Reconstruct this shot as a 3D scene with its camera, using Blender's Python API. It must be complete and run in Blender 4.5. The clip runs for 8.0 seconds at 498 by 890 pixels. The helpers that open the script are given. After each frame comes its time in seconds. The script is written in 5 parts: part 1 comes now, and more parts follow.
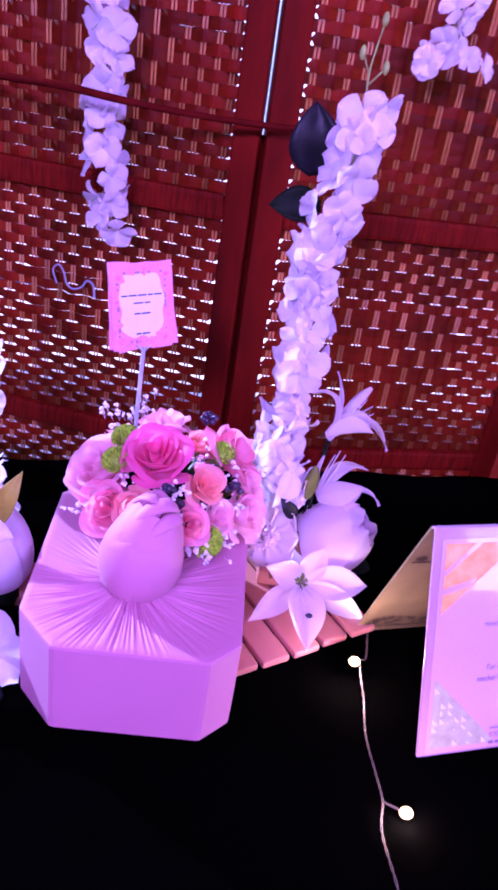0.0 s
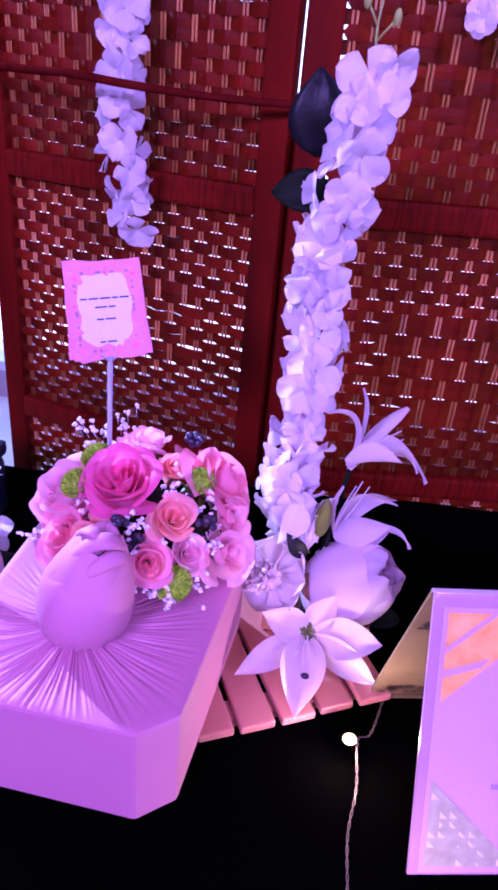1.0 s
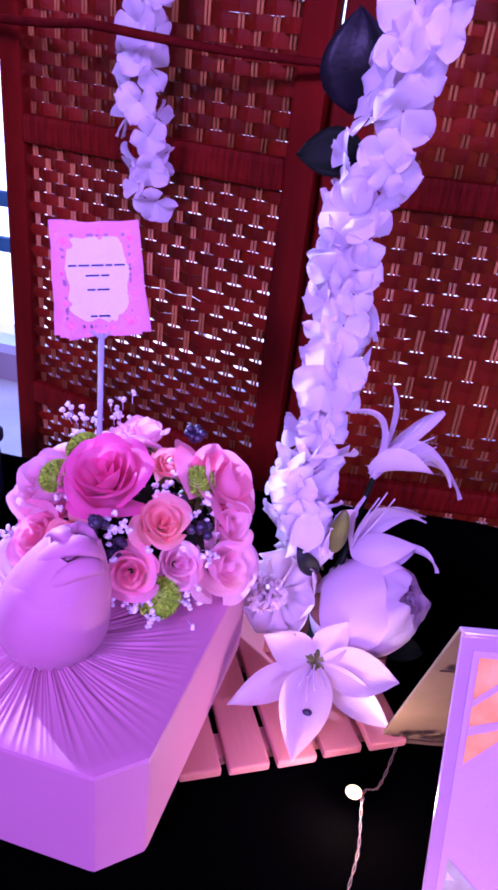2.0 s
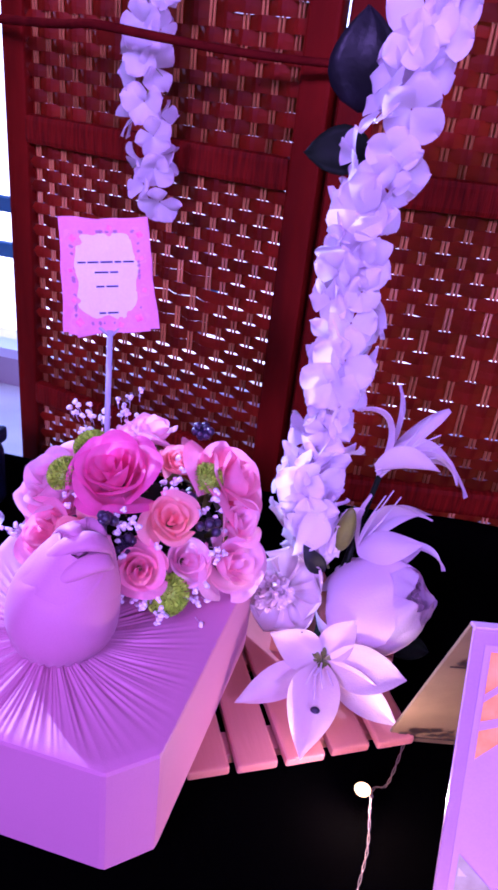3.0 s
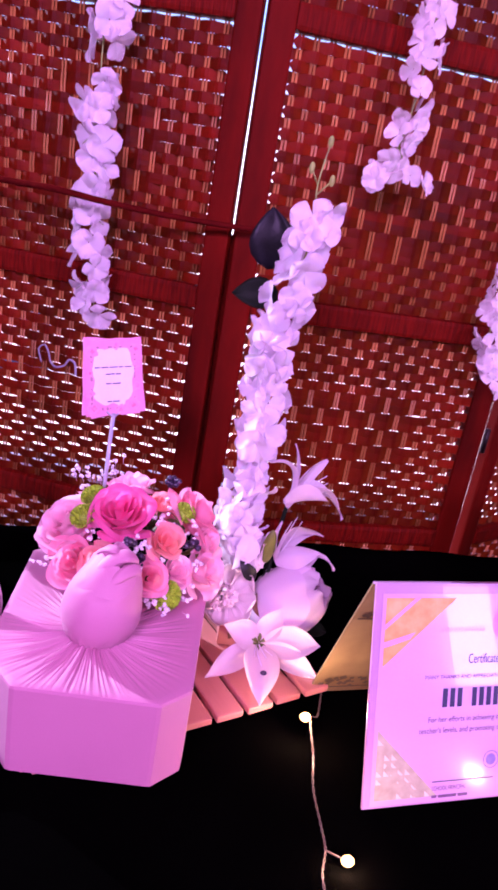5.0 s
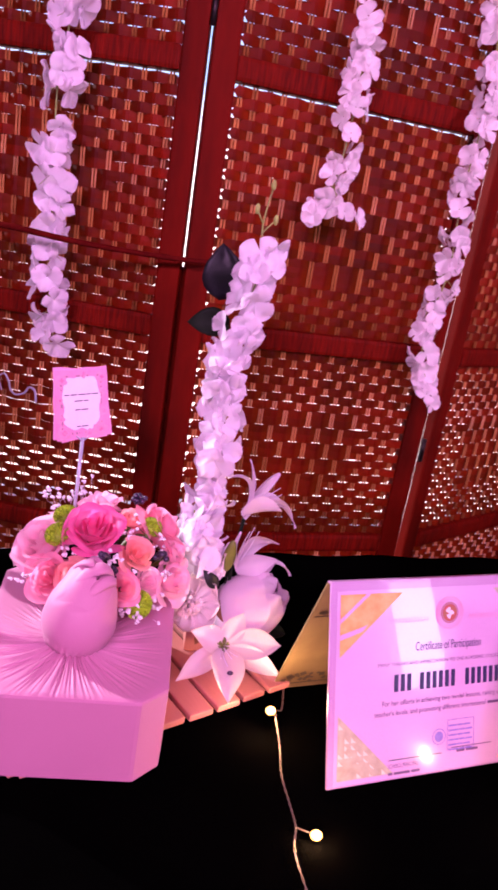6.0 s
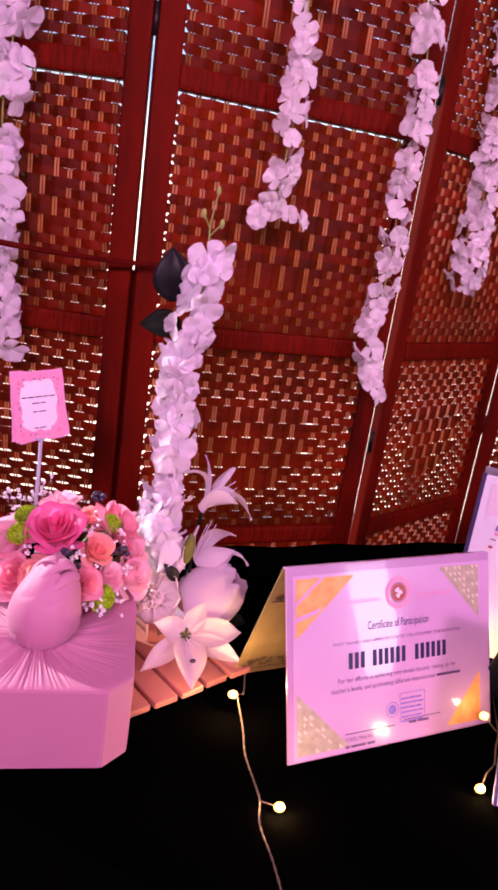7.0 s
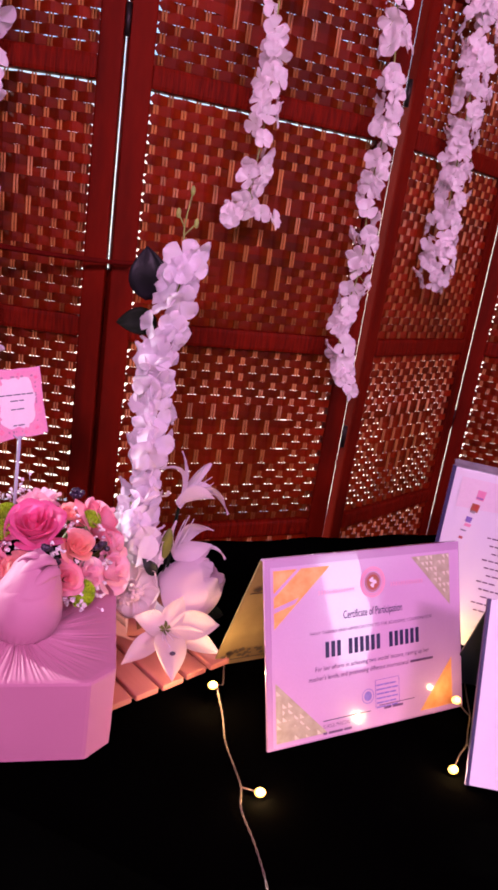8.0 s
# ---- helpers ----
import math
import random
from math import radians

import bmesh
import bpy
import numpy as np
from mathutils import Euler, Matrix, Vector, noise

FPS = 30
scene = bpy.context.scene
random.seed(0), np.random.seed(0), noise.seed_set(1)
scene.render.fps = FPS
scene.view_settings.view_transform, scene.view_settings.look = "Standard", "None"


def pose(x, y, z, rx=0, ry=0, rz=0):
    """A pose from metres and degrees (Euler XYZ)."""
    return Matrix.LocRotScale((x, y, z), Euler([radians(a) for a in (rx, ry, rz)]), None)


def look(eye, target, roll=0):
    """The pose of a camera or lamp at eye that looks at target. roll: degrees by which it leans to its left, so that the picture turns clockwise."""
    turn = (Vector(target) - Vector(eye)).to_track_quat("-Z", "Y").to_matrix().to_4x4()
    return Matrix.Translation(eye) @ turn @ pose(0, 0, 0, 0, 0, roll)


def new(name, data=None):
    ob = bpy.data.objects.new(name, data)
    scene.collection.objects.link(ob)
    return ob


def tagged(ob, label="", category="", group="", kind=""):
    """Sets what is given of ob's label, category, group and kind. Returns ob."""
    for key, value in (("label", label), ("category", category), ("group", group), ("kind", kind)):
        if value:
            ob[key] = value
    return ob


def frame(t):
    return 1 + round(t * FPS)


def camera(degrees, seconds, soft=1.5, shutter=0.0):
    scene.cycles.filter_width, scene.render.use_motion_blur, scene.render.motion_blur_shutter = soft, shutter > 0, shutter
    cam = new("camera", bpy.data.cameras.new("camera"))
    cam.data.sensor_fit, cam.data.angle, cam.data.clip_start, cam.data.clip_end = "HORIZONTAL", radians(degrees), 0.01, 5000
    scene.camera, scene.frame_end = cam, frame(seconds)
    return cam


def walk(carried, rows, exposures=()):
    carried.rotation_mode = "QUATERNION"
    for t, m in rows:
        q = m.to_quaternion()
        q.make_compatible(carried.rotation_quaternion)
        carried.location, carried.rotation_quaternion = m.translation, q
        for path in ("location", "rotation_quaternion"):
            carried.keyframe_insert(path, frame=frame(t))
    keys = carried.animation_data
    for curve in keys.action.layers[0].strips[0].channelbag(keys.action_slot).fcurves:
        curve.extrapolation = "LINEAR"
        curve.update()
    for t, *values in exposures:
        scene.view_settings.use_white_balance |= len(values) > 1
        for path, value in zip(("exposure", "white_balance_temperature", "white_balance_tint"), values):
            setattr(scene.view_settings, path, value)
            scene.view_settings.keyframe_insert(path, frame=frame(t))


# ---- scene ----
cam = camera(38.9, 8.0, soft=3.0, shutter=0.4)
METRES, EYE, TILT, LEAN, TURN = 0.75, 1.325, -27.5, -8.0, 0.0
ROWS = [
    (0.0, 0.0, 0.0, 0.0, 0.0, 0.0, 0.0),
    (0.5, 0.1141, 0.0924, 0.0226, 6.96, -0.15, -2.01),
    (1.0, 0.1912, 0.1637, 0.0307, 11.59, 0.25, -2.36),
    (1.5, 0.2059, 0.2302, 0.0354, 13.42, -0.2, -3.8),
    (2.0, 0.1992, 0.2822, 0.0278, 14.52, 0.32, -5.45),
    (3.5, 0.1636, 0.2617, 0.0124, 13.36, 1.28, -5.27),
    (4.0, 0.1104, 0.1139, -0.0128, 7.18, 3.17, -2.68),
    (5.5, 0.0269, -0.129, -0.0554, -2.98, 8.86, -0.24),
    (6.0, 0.013, -0.1781, -0.0627, -5.34, 8.95, 1.81),
    (6.5, 0.0099, -0.209, -0.0699, -7.36, 8.79, 2.51),
    (7.0, 0.0113, -0.2264, -0.0776, -8.53, 8.7, 4.27),
    (7.5, 0.0059, -0.2425, -0.0827, -9.52, 8.71, 5.05),
    (8.0, -0.0001, -0.248, -0.0847, -10.66, 8.33, 5.26),
]
EXPOSURES = [(0.0, 0.35, 4120, 54), (0.5, 0.35, 4120, 54), (1.3, 0.11, 4120, 56), (3.9, 0.11, 4120, 56), (4.3, 0.26, 4220, 54), (5.3, 0.45, 5350, 54), (5.9, 0.4, 5680, 47), (6.5, 0.3, 7000, 30), (7.0, 0.2, 6190, 22), (8.0, 0.1, 5990, 15)]
walk(cam, [(t, pose(0, 0, EYE, TILT, LEAN, TURN) @ pose(METRES * x, METRES * y, METRES * z, 90 + pitch, roll, yaw)) for t, x, y, z, yaw, pitch, roll in ROWS], EXPOSURES)

# ---------------- light ----------------
world = bpy.data.worlds.new("sky_world")
scene.world = world
world.use_nodes = True
_wn = world.node_tree.nodes
_sky = _wn.new("ShaderNodeTexSky")
_sky.sky_type = "NISHITA"
_sky.sun_disc = False
_sky.sun_elevation, _sky.sun_rotation = radians(24), radians(-56)
world.node_tree.links.new(_sky.outputs[0], _wn["Background"].inputs[0])
_wn["Background"].inputs[1].default_value = 0.12


def lamp(name, kind, m, power, color, size=0.0, size_y=0.0, spot=0.0):
    data = bpy.data.lights.new(name, kind)
    data.energy, data.color = power, color
    if kind == "AREA":
        data.shape, data.size, data.size_y = "RECTANGLE", size, size_y
    elif kind == "SPOT":
        data.shadow_soft_size, data.spot_size, data.spot_blend = size, radians(spot), 0.15
    elif kind == "SUN":
        data.angle = size
    else:
        data.shadow_soft_size = size
    ob = new(name, data)
    ob.matrix_basis = m
    return ob


SUN_POWER, DAY_POWER, FILL_POWER, FILL_B_POWER = 5.0, 25.0, 54.0, 41.0
lamp("sun", "SUN", look((-6.075, 4.478, 4.074), (-0.075, 0.478, 0.874)), SUN_POWER, (1.0, 0.93, 0.84), size=radians(0.6))
# daylight in the glazed wall behind the screen
lamp("window_daylight", "AREA", look((-1.6, 2.3, 1.5), (-0.2, 0.7, 0.95)), DAY_POWER, (0.80, 0.90, 1.0), 1.3, 2.2)
# pink fill lamps added out of view, facing the table to brighten it
lamp("pink_fill", "AREA", look((-0.55, -1.55, 2.3), (0.1, 0.8, 1.05)), FILL_POWER, (1.0, 0.52, 0.83), 0.7, 0.4)
lamp("pink_fill", "AREA", look((1.35, -1.35, 2.2), (0.35, 0.95, 1.45)), FILL_B_POWER, (1.0, 0.52, 0.82), 0.6, 0.4)


# ---------------- materials ----------------
def mat(name, col, rough=0.6, col2=None, scale=30.0, fine=260.0, bump=0.15, rand=0.0, metal=0.0, spec=0.5, translucent=0.0,
        rim=None, island=False, coat=0.0, sheen=0.0, spread=0.35, stretch=(1, 1, 1), through_col=None):
    """A surface with variation at two scales and fine relief; rim: the colour towards a petal's edge (UV's y)."""
    m = bpy.data.materials.new(name)
    m.use_nodes = True
    n, link = m.node_tree.nodes, m.node_tree.links.new
    b = n["Principled BSDF"]
    b.inputs["Roughness"].default_value = rough
    b.inputs["Metallic"].default_value = metal
    b.inputs["Specular IOR Level"].default_value = spec
    b.inputs["Coat Weight"].default_value = coat
    b.inputs["Coat Roughness"].default_value = 0.03
    b.inputs["Sheen Weight"].default_value = sheen
    tc, mp = n.new("ShaderNodeTexCoord"), n.new("ShaderNodeMapping")
    mp.inputs["Scale"].default_value = stretch
    link(tc.outputs["Object"], mp.inputs["Vector"])
    big, small = n.new("ShaderNodeTexNoise"), n.new("ShaderNodeTexNoise")
    big.inputs["Scale"].default_value, small.inputs["Scale"].default_value = scale, fine
    big.inputs["Detail"].default_value, small.inputs["Detail"].default_value = 4, 3
    for t in (big, small):
        link(mp.outputs[0], t.inputs["Vector"])
    ramp = n.new("ShaderNodeMapRange")
    ramp.inputs["From Min"].default_value, ramp.inputs["From Max"].default_value = 0.3, 0.7
    link(big.outputs[0], ramp.inputs["Value"])
    mix = n.new("ShaderNodeMix")
    mix.data_type = "RGBA"
    mix.inputs["A"].default_value = (*col, 1)
    mix.inputs["B"].default_value = (*(col2 or [c * (1 - spread) for c in col]), 1)
    link(ramp.outputs[0], mix.inputs["Factor"])
    out = mix.outputs["Result"]
    if rim:
        uv, sep = n.new("ShaderNodeUVMap"), n.new("ShaderNodeSeparateXYZ")
        link(uv.outputs[0], sep.inputs[0])
        pw = n.new("ShaderNodeMath")
        pw.operation = "POWER"
        pw.inputs[1].default_value = 2.0
        link(sep.outputs["Y"], pw.inputs[0])
        mr = n.new("ShaderNodeMix")
        mr.data_type = "RGBA"
        mr.inputs["B"].default_value = (*rim, 1)
        link(pw.outputs[0], mr.inputs["Factor"])
        link(out, mr.inputs["A"])
        out = mr.outputs["Result"]
    hsv = n.new("ShaderNodeHueSaturation")
    val = n.new("ShaderNodeMapRange")
    val.inputs["To Min"].default_value, val.inputs["To Max"].default_value = 1 - rand - 0.06, 1 + rand + 0.06
    if rand and island:
        g = n.new("ShaderNodeNewGeometry")
        link(g.outputs["Random Per Island"], val.inputs["Value"])
    elif rand:
        g = n.new("ShaderNodeObjectInfo")
        link(g.outputs["Random"], val.inputs["Value"])
    else:
        link(small.outputs[0], val.inputs["Value"])
    link(val.outputs[0], hsv.inputs["Value"])
    link(out, hsv.inputs["Color"])
    link(hsv.outputs[0], b.inputs["Base Color"])
    bp = n.new("ShaderNodeBump")
    bp.inputs["Strength"].default_value, bp.inputs["Distance"].default_value = bump, 0.002
    link(small.outputs[0], bp.inputs["Height"])
    link(bp.outputs[0], b.inputs["Normal"])
    if translucent:
        tr, ms = n.new("ShaderNodeBsdfTranslucent"), n.new("ShaderNodeMixShader")
        if through_col:
            tr.inputs["Color"].default_value = (*through_col, 1)
        else:
            link(hsv.outputs[0], tr.inputs["Color"])
        ms.inputs[0].default_value = translucent
        link(b.outputs[0], ms.inputs[1])
        link(tr.outputs[0], ms.inputs[2])
        link(ms.outputs[0], n["Material Output"].inputs["Surface"])
    return m


def glow(name, col, strength):
    m = bpy.data.materials.new(name)
    m.use_nodes = True
    b = m.node_tree.nodes["Principled BSDF"]
    b.inputs["Base Color"].default_value = (*col, 1)
    b.inputs["Emission Color"].default_value = (*col, 1)
    b.inputs["Emission Strength"].default_value = strength
    return m


CLOTH = mat("black_cloth", (0.0007, 0.00065, 0.0006), 0.95, scale=9, fine=500, bump=0.3, spec=0.0)
FRAME_WOOD = mat("mahogany_stained_wood", (0.145, 0.0052, 0.0004), 0.6, (0.050, 0.0026, 0.0004), 14, 160, 0.2, spec=0.05, stretch=(1, 1, 0.25))
REED = mat("woven_reed_strip", (0.200, 0.0082, 0.0004), 0.5, (0.084, 0.0040, 0.0003), 22, 300, 0.35, spec=0.10, rand=0.32, stretch=(0.3, 1, 1), translucent=0.26, through_col=(0.42, 0.18, 0.04))
RAIL_WRAP = mat("reed_wrapped_rail", (0.148, 0.0058, 0.0004), 0.6, (0.062, 0.0028, 0.0005), 60, 130, 0.8, spec=0.06, stretch=(5, 0.4, 0.4))
DOWEL = mat("bare_reed_rod", (0.46, 0.17, 0.040), 0.45, (0.32, 0.10, 0.024), 25, 300, 0.2, rand=0.12, stretch=(1, 1, 0.2))
SATIN = mat("pale_pink_stretch_fabric", (0.47, 0.178, 0.295), 0.55, (0.44, 0.163, 0.275), 7, 900, 0.12, sheen=0.1, spec=0.35)
PINK_WOOD = mat("pink_painted_wood", (0.45, 0.17, 0.135), 0.55, (0.38, 0.13, 0.10), 12, 180, 0.25, rand=0.06, stretch=(1, 0.15, 1))
WHITE_PETAL = mat("white_silk_petal", (0.85, 0.80, 0.87), 0.55, (0.84, 0.76, 0.85), 60, 500, 0.2, rim=(0.85, 0.73, 0.83), rand=0.04, translucent=0.45, spec=0.3)
LILY_PETAL = mat("pinkish_white_lily_petal", (0.82, 0.72, 0.80), 0.55, (0.81, 0.68, 0.78), 60, 500, 0.2, rim=(0.82, 0.66, 0.77), rand=0.04, translucent=0.45, spec=0.3)
GARLAND_PETAL = mat("pale_pink_silk_petal", (0.90, 0.87, 0.88), 0.55, (0.89, 0.83, 0.86), 60, 500, 0.2, rim=(0.90, 0.79, 0.84), rand=0.06, translucent=0.45, spec=0.3)
CREAM_PETAL = mat("cream_silk_petal", (0.84, 0.71, 0.70), 0.5, (0.79, 0.63, 0.64), 40, 500, 0.2, rand=0.05, translucent=0.22, spec=0.3)
HOT_ROSE = mat("hot_pink_rose_petal", (0.93, 0.38, 0.60), 0.5, (0.91, 0.28, 0.52), 40, 300, 0.2, rim=(0.90, 0.16, 0.42), translucent=0.55, spec=0.3)
PINK_ROSE = mat("pink_rose_petal", (0.96, 0.50, 0.62), 0.5, (0.95, 0.43, 0.55), 40, 300, 0.2, rim=(0.95, 0.37, 0.50), translucent=0.55, spec=0.3)
PEACH_ROSE = mat("peach_rose_petal", (0.98, 0.55, 0.50), 0.5, (0.97, 0.47, 0.42), 40, 300, 0.2, rim=(0.97, 0.44, 0.42), translucent=0.55, spec=0.3)
PALE_ROSE = mat("pale_pink_rose_petal", (0.96, 0.66, 0.77), 0.5, (0.95, 0.58, 0.70), 40, 300, 0.2, rim=(0.95, 0.56, 0.68), translucent=0.55, spec=0.3)
GREEN_POM = mat("green_button_flower", (0.38, 0.58, 0.008), 0.6, (0.26, 0.42, 0.006), 90, 400, 0.2, rand=0.2, island=True)
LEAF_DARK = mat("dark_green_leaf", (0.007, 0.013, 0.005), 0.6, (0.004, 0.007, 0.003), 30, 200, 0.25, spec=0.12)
LEAF_BLUE = mat("dark_violet_green_leaf", (0.010, 0.009, 0.014), 0.42, (0.004, 0.005, 0.004), 30, 200, 0.25, spec=0.2)
LEAF_OLIVE = mat("olive_bud_green", (0.13, 0.145, 0.010), 0.5, (0.07, 0.08, 0.006), 50, 300, 0.2)
OLIVE_YELLOW = mat("yellow_olive_leaf", (0.34, 0.29, 0.02), 0.5, (0.22, 0.18, 0.012), 50, 300, 0.2)
STEM_GREEN = mat("yellow_green_stem", (0.36, 0.46, 0.08), 0.5, (0.18, 0.20, 0.06), 50, 300, 0.2)
BROWN_LEAF = mat("bronze_leaf", (0.22, 0.09, 0.02), 0.45, (0.14, 0.05, 0.015), 40, 300, 0.2)
BERRY = mat("dark_purple_berry", (0.035, 0.018, 0.05), 0.35, (0.02, 0.012, 0.03), 200, 600, 0.3)
TINY_WHITE = mat("white_filler_blossom", (0.78, 0.70, 0.76), 0.6, (0.70, 0.60, 0.68), 200, 600, 0.2, rand=0.08, island=True)
PAPER = mat("white_glossy_paper", (0.58, 0.36, 0.58), 0.2, (0.56, 0.34, 0.56), 12, 700, 0.02, spec=0.5, coat=1.0)
PALE_PAPER = mat("pale_letter_paper", (0.78, 0.74, 0.84), 0.25, (0.76, 0.71, 0.82), 12, 700, 0.02, spec=0.5, coat=0.6)
MAUVE_BOARD = mat("mauve_card_board", (0.47, 0.27, 0.47), 0.25, (0.43, 0.24, 0.43), 12, 500, 0.03, coat=0.6)
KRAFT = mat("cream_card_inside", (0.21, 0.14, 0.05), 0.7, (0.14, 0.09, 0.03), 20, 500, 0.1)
GOLD_PRINT = mat("gold_marbled_print", (0.75, 0.30, 0.06), 0.3, (0.85, 0.46, 0.16), 60, 300, 0.05)
SAGE_PRINT = mat("grey_gold_print", (0.34, 0.30, 0.20), 0.35, (0.46, 0.42, 0.30), 80, 300, 0.05)
PALE_PRINT = mat("pale_triangle_print", (0.66, 0.60, 0.48), 0.35, (0.60, 0.54, 0.42), 80, 300, 0.05)
INK = mat("navy_ink", (0.022, 0.020, 0.075), 0.4, (0.03, 0.025, 0.09), 100, 400, 0.05)
INK_SOFT = mat("faded_plum_ink", (0.11, 0.045, 0.13), 0.45, (0.15, 0.07, 0.17), 100, 400, 0.05)
SEAL_RED = mat("red_seal_print", (0.42, 0.05, 0.05), 0.4, (0.30, 0.12, 0.06), 150, 500, 0.05)
SEAL_PINK = mat("pink_ring_print", (0.74, 0.30, 0.46), 0.4, (0.68, 0.24, 0.40), 90, 500, 0.05)
STAMP_BLUE = mat("violet_stamp_ink", (0.16, 0.10, 0.42), 0.45, (0.24, 0.17, 0.50), 120, 500, 0.05)
CARD_PINK = mat("pink_printed_card", (0.72, 0.27, 0.46), 0.4, (0.70, 0.23, 0.43), 60, 400, 0.05)
CARD_PALE = mat("pale_card_centre", (0.74, 0.62, 0.72), 0.4, (0.72, 0.58, 0.70), 60, 400, 0.05)
PRINT_ROSE = mat("printed_rose", (0.74, 0.08, 0.26), 0.4, (0.84, 0.30, 0.44), 160, 400, 0.05)
PRINT_LEAF = mat("printed_grey_leaf", (0.34, 0.15, 0.26), 0.4, (0.40, 0.19, 0.30), 160, 400, 0.05)
ACRYLIC = mat("frosted_clear_plastic", (0.52, 0.50, 0.58), 0.2, (0.44, 0.42, 0.52), 60, 300, 0.05, translucent=0.3)
FOIL = mat("clear_sleeve_film", (0.40, 0.40, 0.48), 0.15, (0.24, 0.24, 0.30), 30, 300, 0.05, spec=0.8)
NAVY_EDGE = mat("dark_blue_sleeve_edge", (0.06, 0.05, 0.13), 0.3, (0.04, 0.035, 0.09), 40, 300, 0.05)
WIRE = mat("clear_fairy_light_wire", (0.20, 0.165, 0.14), 0.35, (0.28, 0.2, 0.15), 90, 400, 0.05, metal=0.3)
BULB = glow("warm_led_bulb", (1.0, 0.52, 0.09), 5.0)
IRON = mat("dark_iron_hinge", (0.03, 0.02, 0.02), 0.45, metal=0.8, bump=0.1)
TWIG = mat("dark_red_twig", (0.085, 0.006, 0.004), 0.6, (0.05, 0.004, 0.003), 40, 300, 0.3, spec=0.0)
PLASTER = mat("hall_wall_paint", (0.42, 0.34, 0.36), 0.85, scale=3, fine=120, bump=0.1, spread=0.1)
PAVING = mat("pale_sunlit_paving", (0.84, 0.76, 0.60), 0.7, (0.72, 0.65, 0.52), 3, 120, 0.1)
ORNAMENT = mat("dark_brown_ornament_print", (0.035, 0.022, 0.012), 0.5, (0.06, 0.035, 0.02), 120, 400, 0.05)
FLOOR = mat("hall_floor_tile", (0.62, 0.54, 0.45), 0.5, scale=3, fine=120, bump=0.1)
ALU = mat("white_window_frame", (0.7, 0.7, 0.72), 0.4, scale=8, fine=200, bump=0.05, spread=0.08)
DAY = glow("bright_daylight", (0.95, 0.98, 1.0), 2.1)
_dn, _dl = DAY.node_tree.nodes, DAY.node_tree.links.new
_dt, _ds, _dm, _dx = _dn.new("ShaderNodeTexCoord"), _dn.new("ShaderNodeSeparateXYZ"), _dn.new("ShaderNodeMapRange"), _dn.new("ShaderNodeMix")
_dm.inputs["From Min"].default_value, _dm.inputs["From Max"].default_value = 1.7, 2.5
_dx.data_type = "RGBA"
_dx.inputs["A"].default_value, _dx.inputs["B"].default_value = (1.0, 0.88, 0.62, 1), (0.12, 0.26, 0.35, 1)
_dl(_dt.outputs["Object"], _ds.inputs[0])
_dl(_ds.outputs["Z"], _dm.inputs["Value"])
_dl(_dm.outputs[0], _dx.inputs["Factor"])
_dl(_dx.outputs["Result"], _dn["Principled BSDF"].inputs["Emission Color"])
SIDE_DAY = glow("bright_sunlit_outside", (0.95, 0.98, 1.0), 7.0)
BLUE_BAND = mat("blue_band_paint", (0.10, 0.26, 0.42), 0.7, scale=5, fine=100)
DARK_BLUE = mat("dark_blue_case", (0.008, 0.012, 0.03), 0.4, scale=20, fine=200)


# ---------------- mesh helpers ----------------
def finish(name, bm, material, smooth=True):
    me = bpy.data.meshes.new(name)
    for f in bm.faces:
        f.smooth = smooth
    bm.to_mesh(me)
    bm.free()
    me.materials.append(material)
    return me


def part(name, bm, material, parent, label="", smooth=True, m=None):
    ob = new(name, finish(name, bm, material, smooth))
    ob.parent = parent
    if m is not None:
        ob.matrix_basis = m
    return tagged(ob, label)


def share(name, me, parent, m, label=""):
    ob = new(name, me)
    ob.parent = parent
    ob.matrix_basis = m
    return tagged(ob, label)


def thing(name, x, y, z, label, category, group="", kind="", rz=0.0):
    ob = new(name)
    ob.empty_display_size = 0.05
    ob.matrix_basis = pose(x, y, z, 0, 0, rz)
    return tagged(ob, label, category, group, kind)


def box(bm, x0, x1, y0, y1, z0, z1, bevel=0.0):
    vs = bmesh.ops.create_cube(bm, size=1.0)["verts"]
    for v in vs:
        v.co = Vector(((x0 + x1) / 2 + v.co.x * (x1 - x0), (y0 + y1) / 2 + v.co.y * (y1 - y0), (z0 + z1) / 2 + v.co.z * (z1 - z0)))
    if bevel:
        bmesh.ops.bevel(bm, geom=list({e for v in vs for e in v.link_edges}), offset=bevel, segments=2, affect="EDGES", profile=0.6)
    return bm


def boxed(*a, **k):
    return box(bmesh.new(), *a, **k)


def tube(bm, pts, radius, sides=6, taper=None):
    """A round tube along points; taper: the radius at its end."""
    pts = [Vector(p) for p in pts]
    rings = []
    for i, p in enumerate(pts):
        d = (pts[min(i + 1, len(pts) - 1)] - pts[max(i - 1, 0)]).normalized()
        a = d.cross(Vector((0.31, 0.11, 0.94)))
        a = (a if a.length > 0.05 else d.cross(Vector((1, 0, 0)))).normalized()
        b = d.cross(a)
        rad = radius if taper is None else radius + (taper - radius) * i / (len(pts) - 1)
        rings.append([bm.verts.new(p + rad * (math.cos(2 * math.pi * k / sides) * a + math.sin(2 * math.pi * k / sides) * b)) for k in range(sides)])
    for r0, r1 in zip(rings, rings[1:]):
        for k in range(sides):
            bm.faces.new((r0[k], r0[(k + 1) % sides], r1[(k + 1) % sides], r1[k]))
    bm.faces.new(rings[0][::-1])
    bm.faces.new(rings[-1])
    return bm


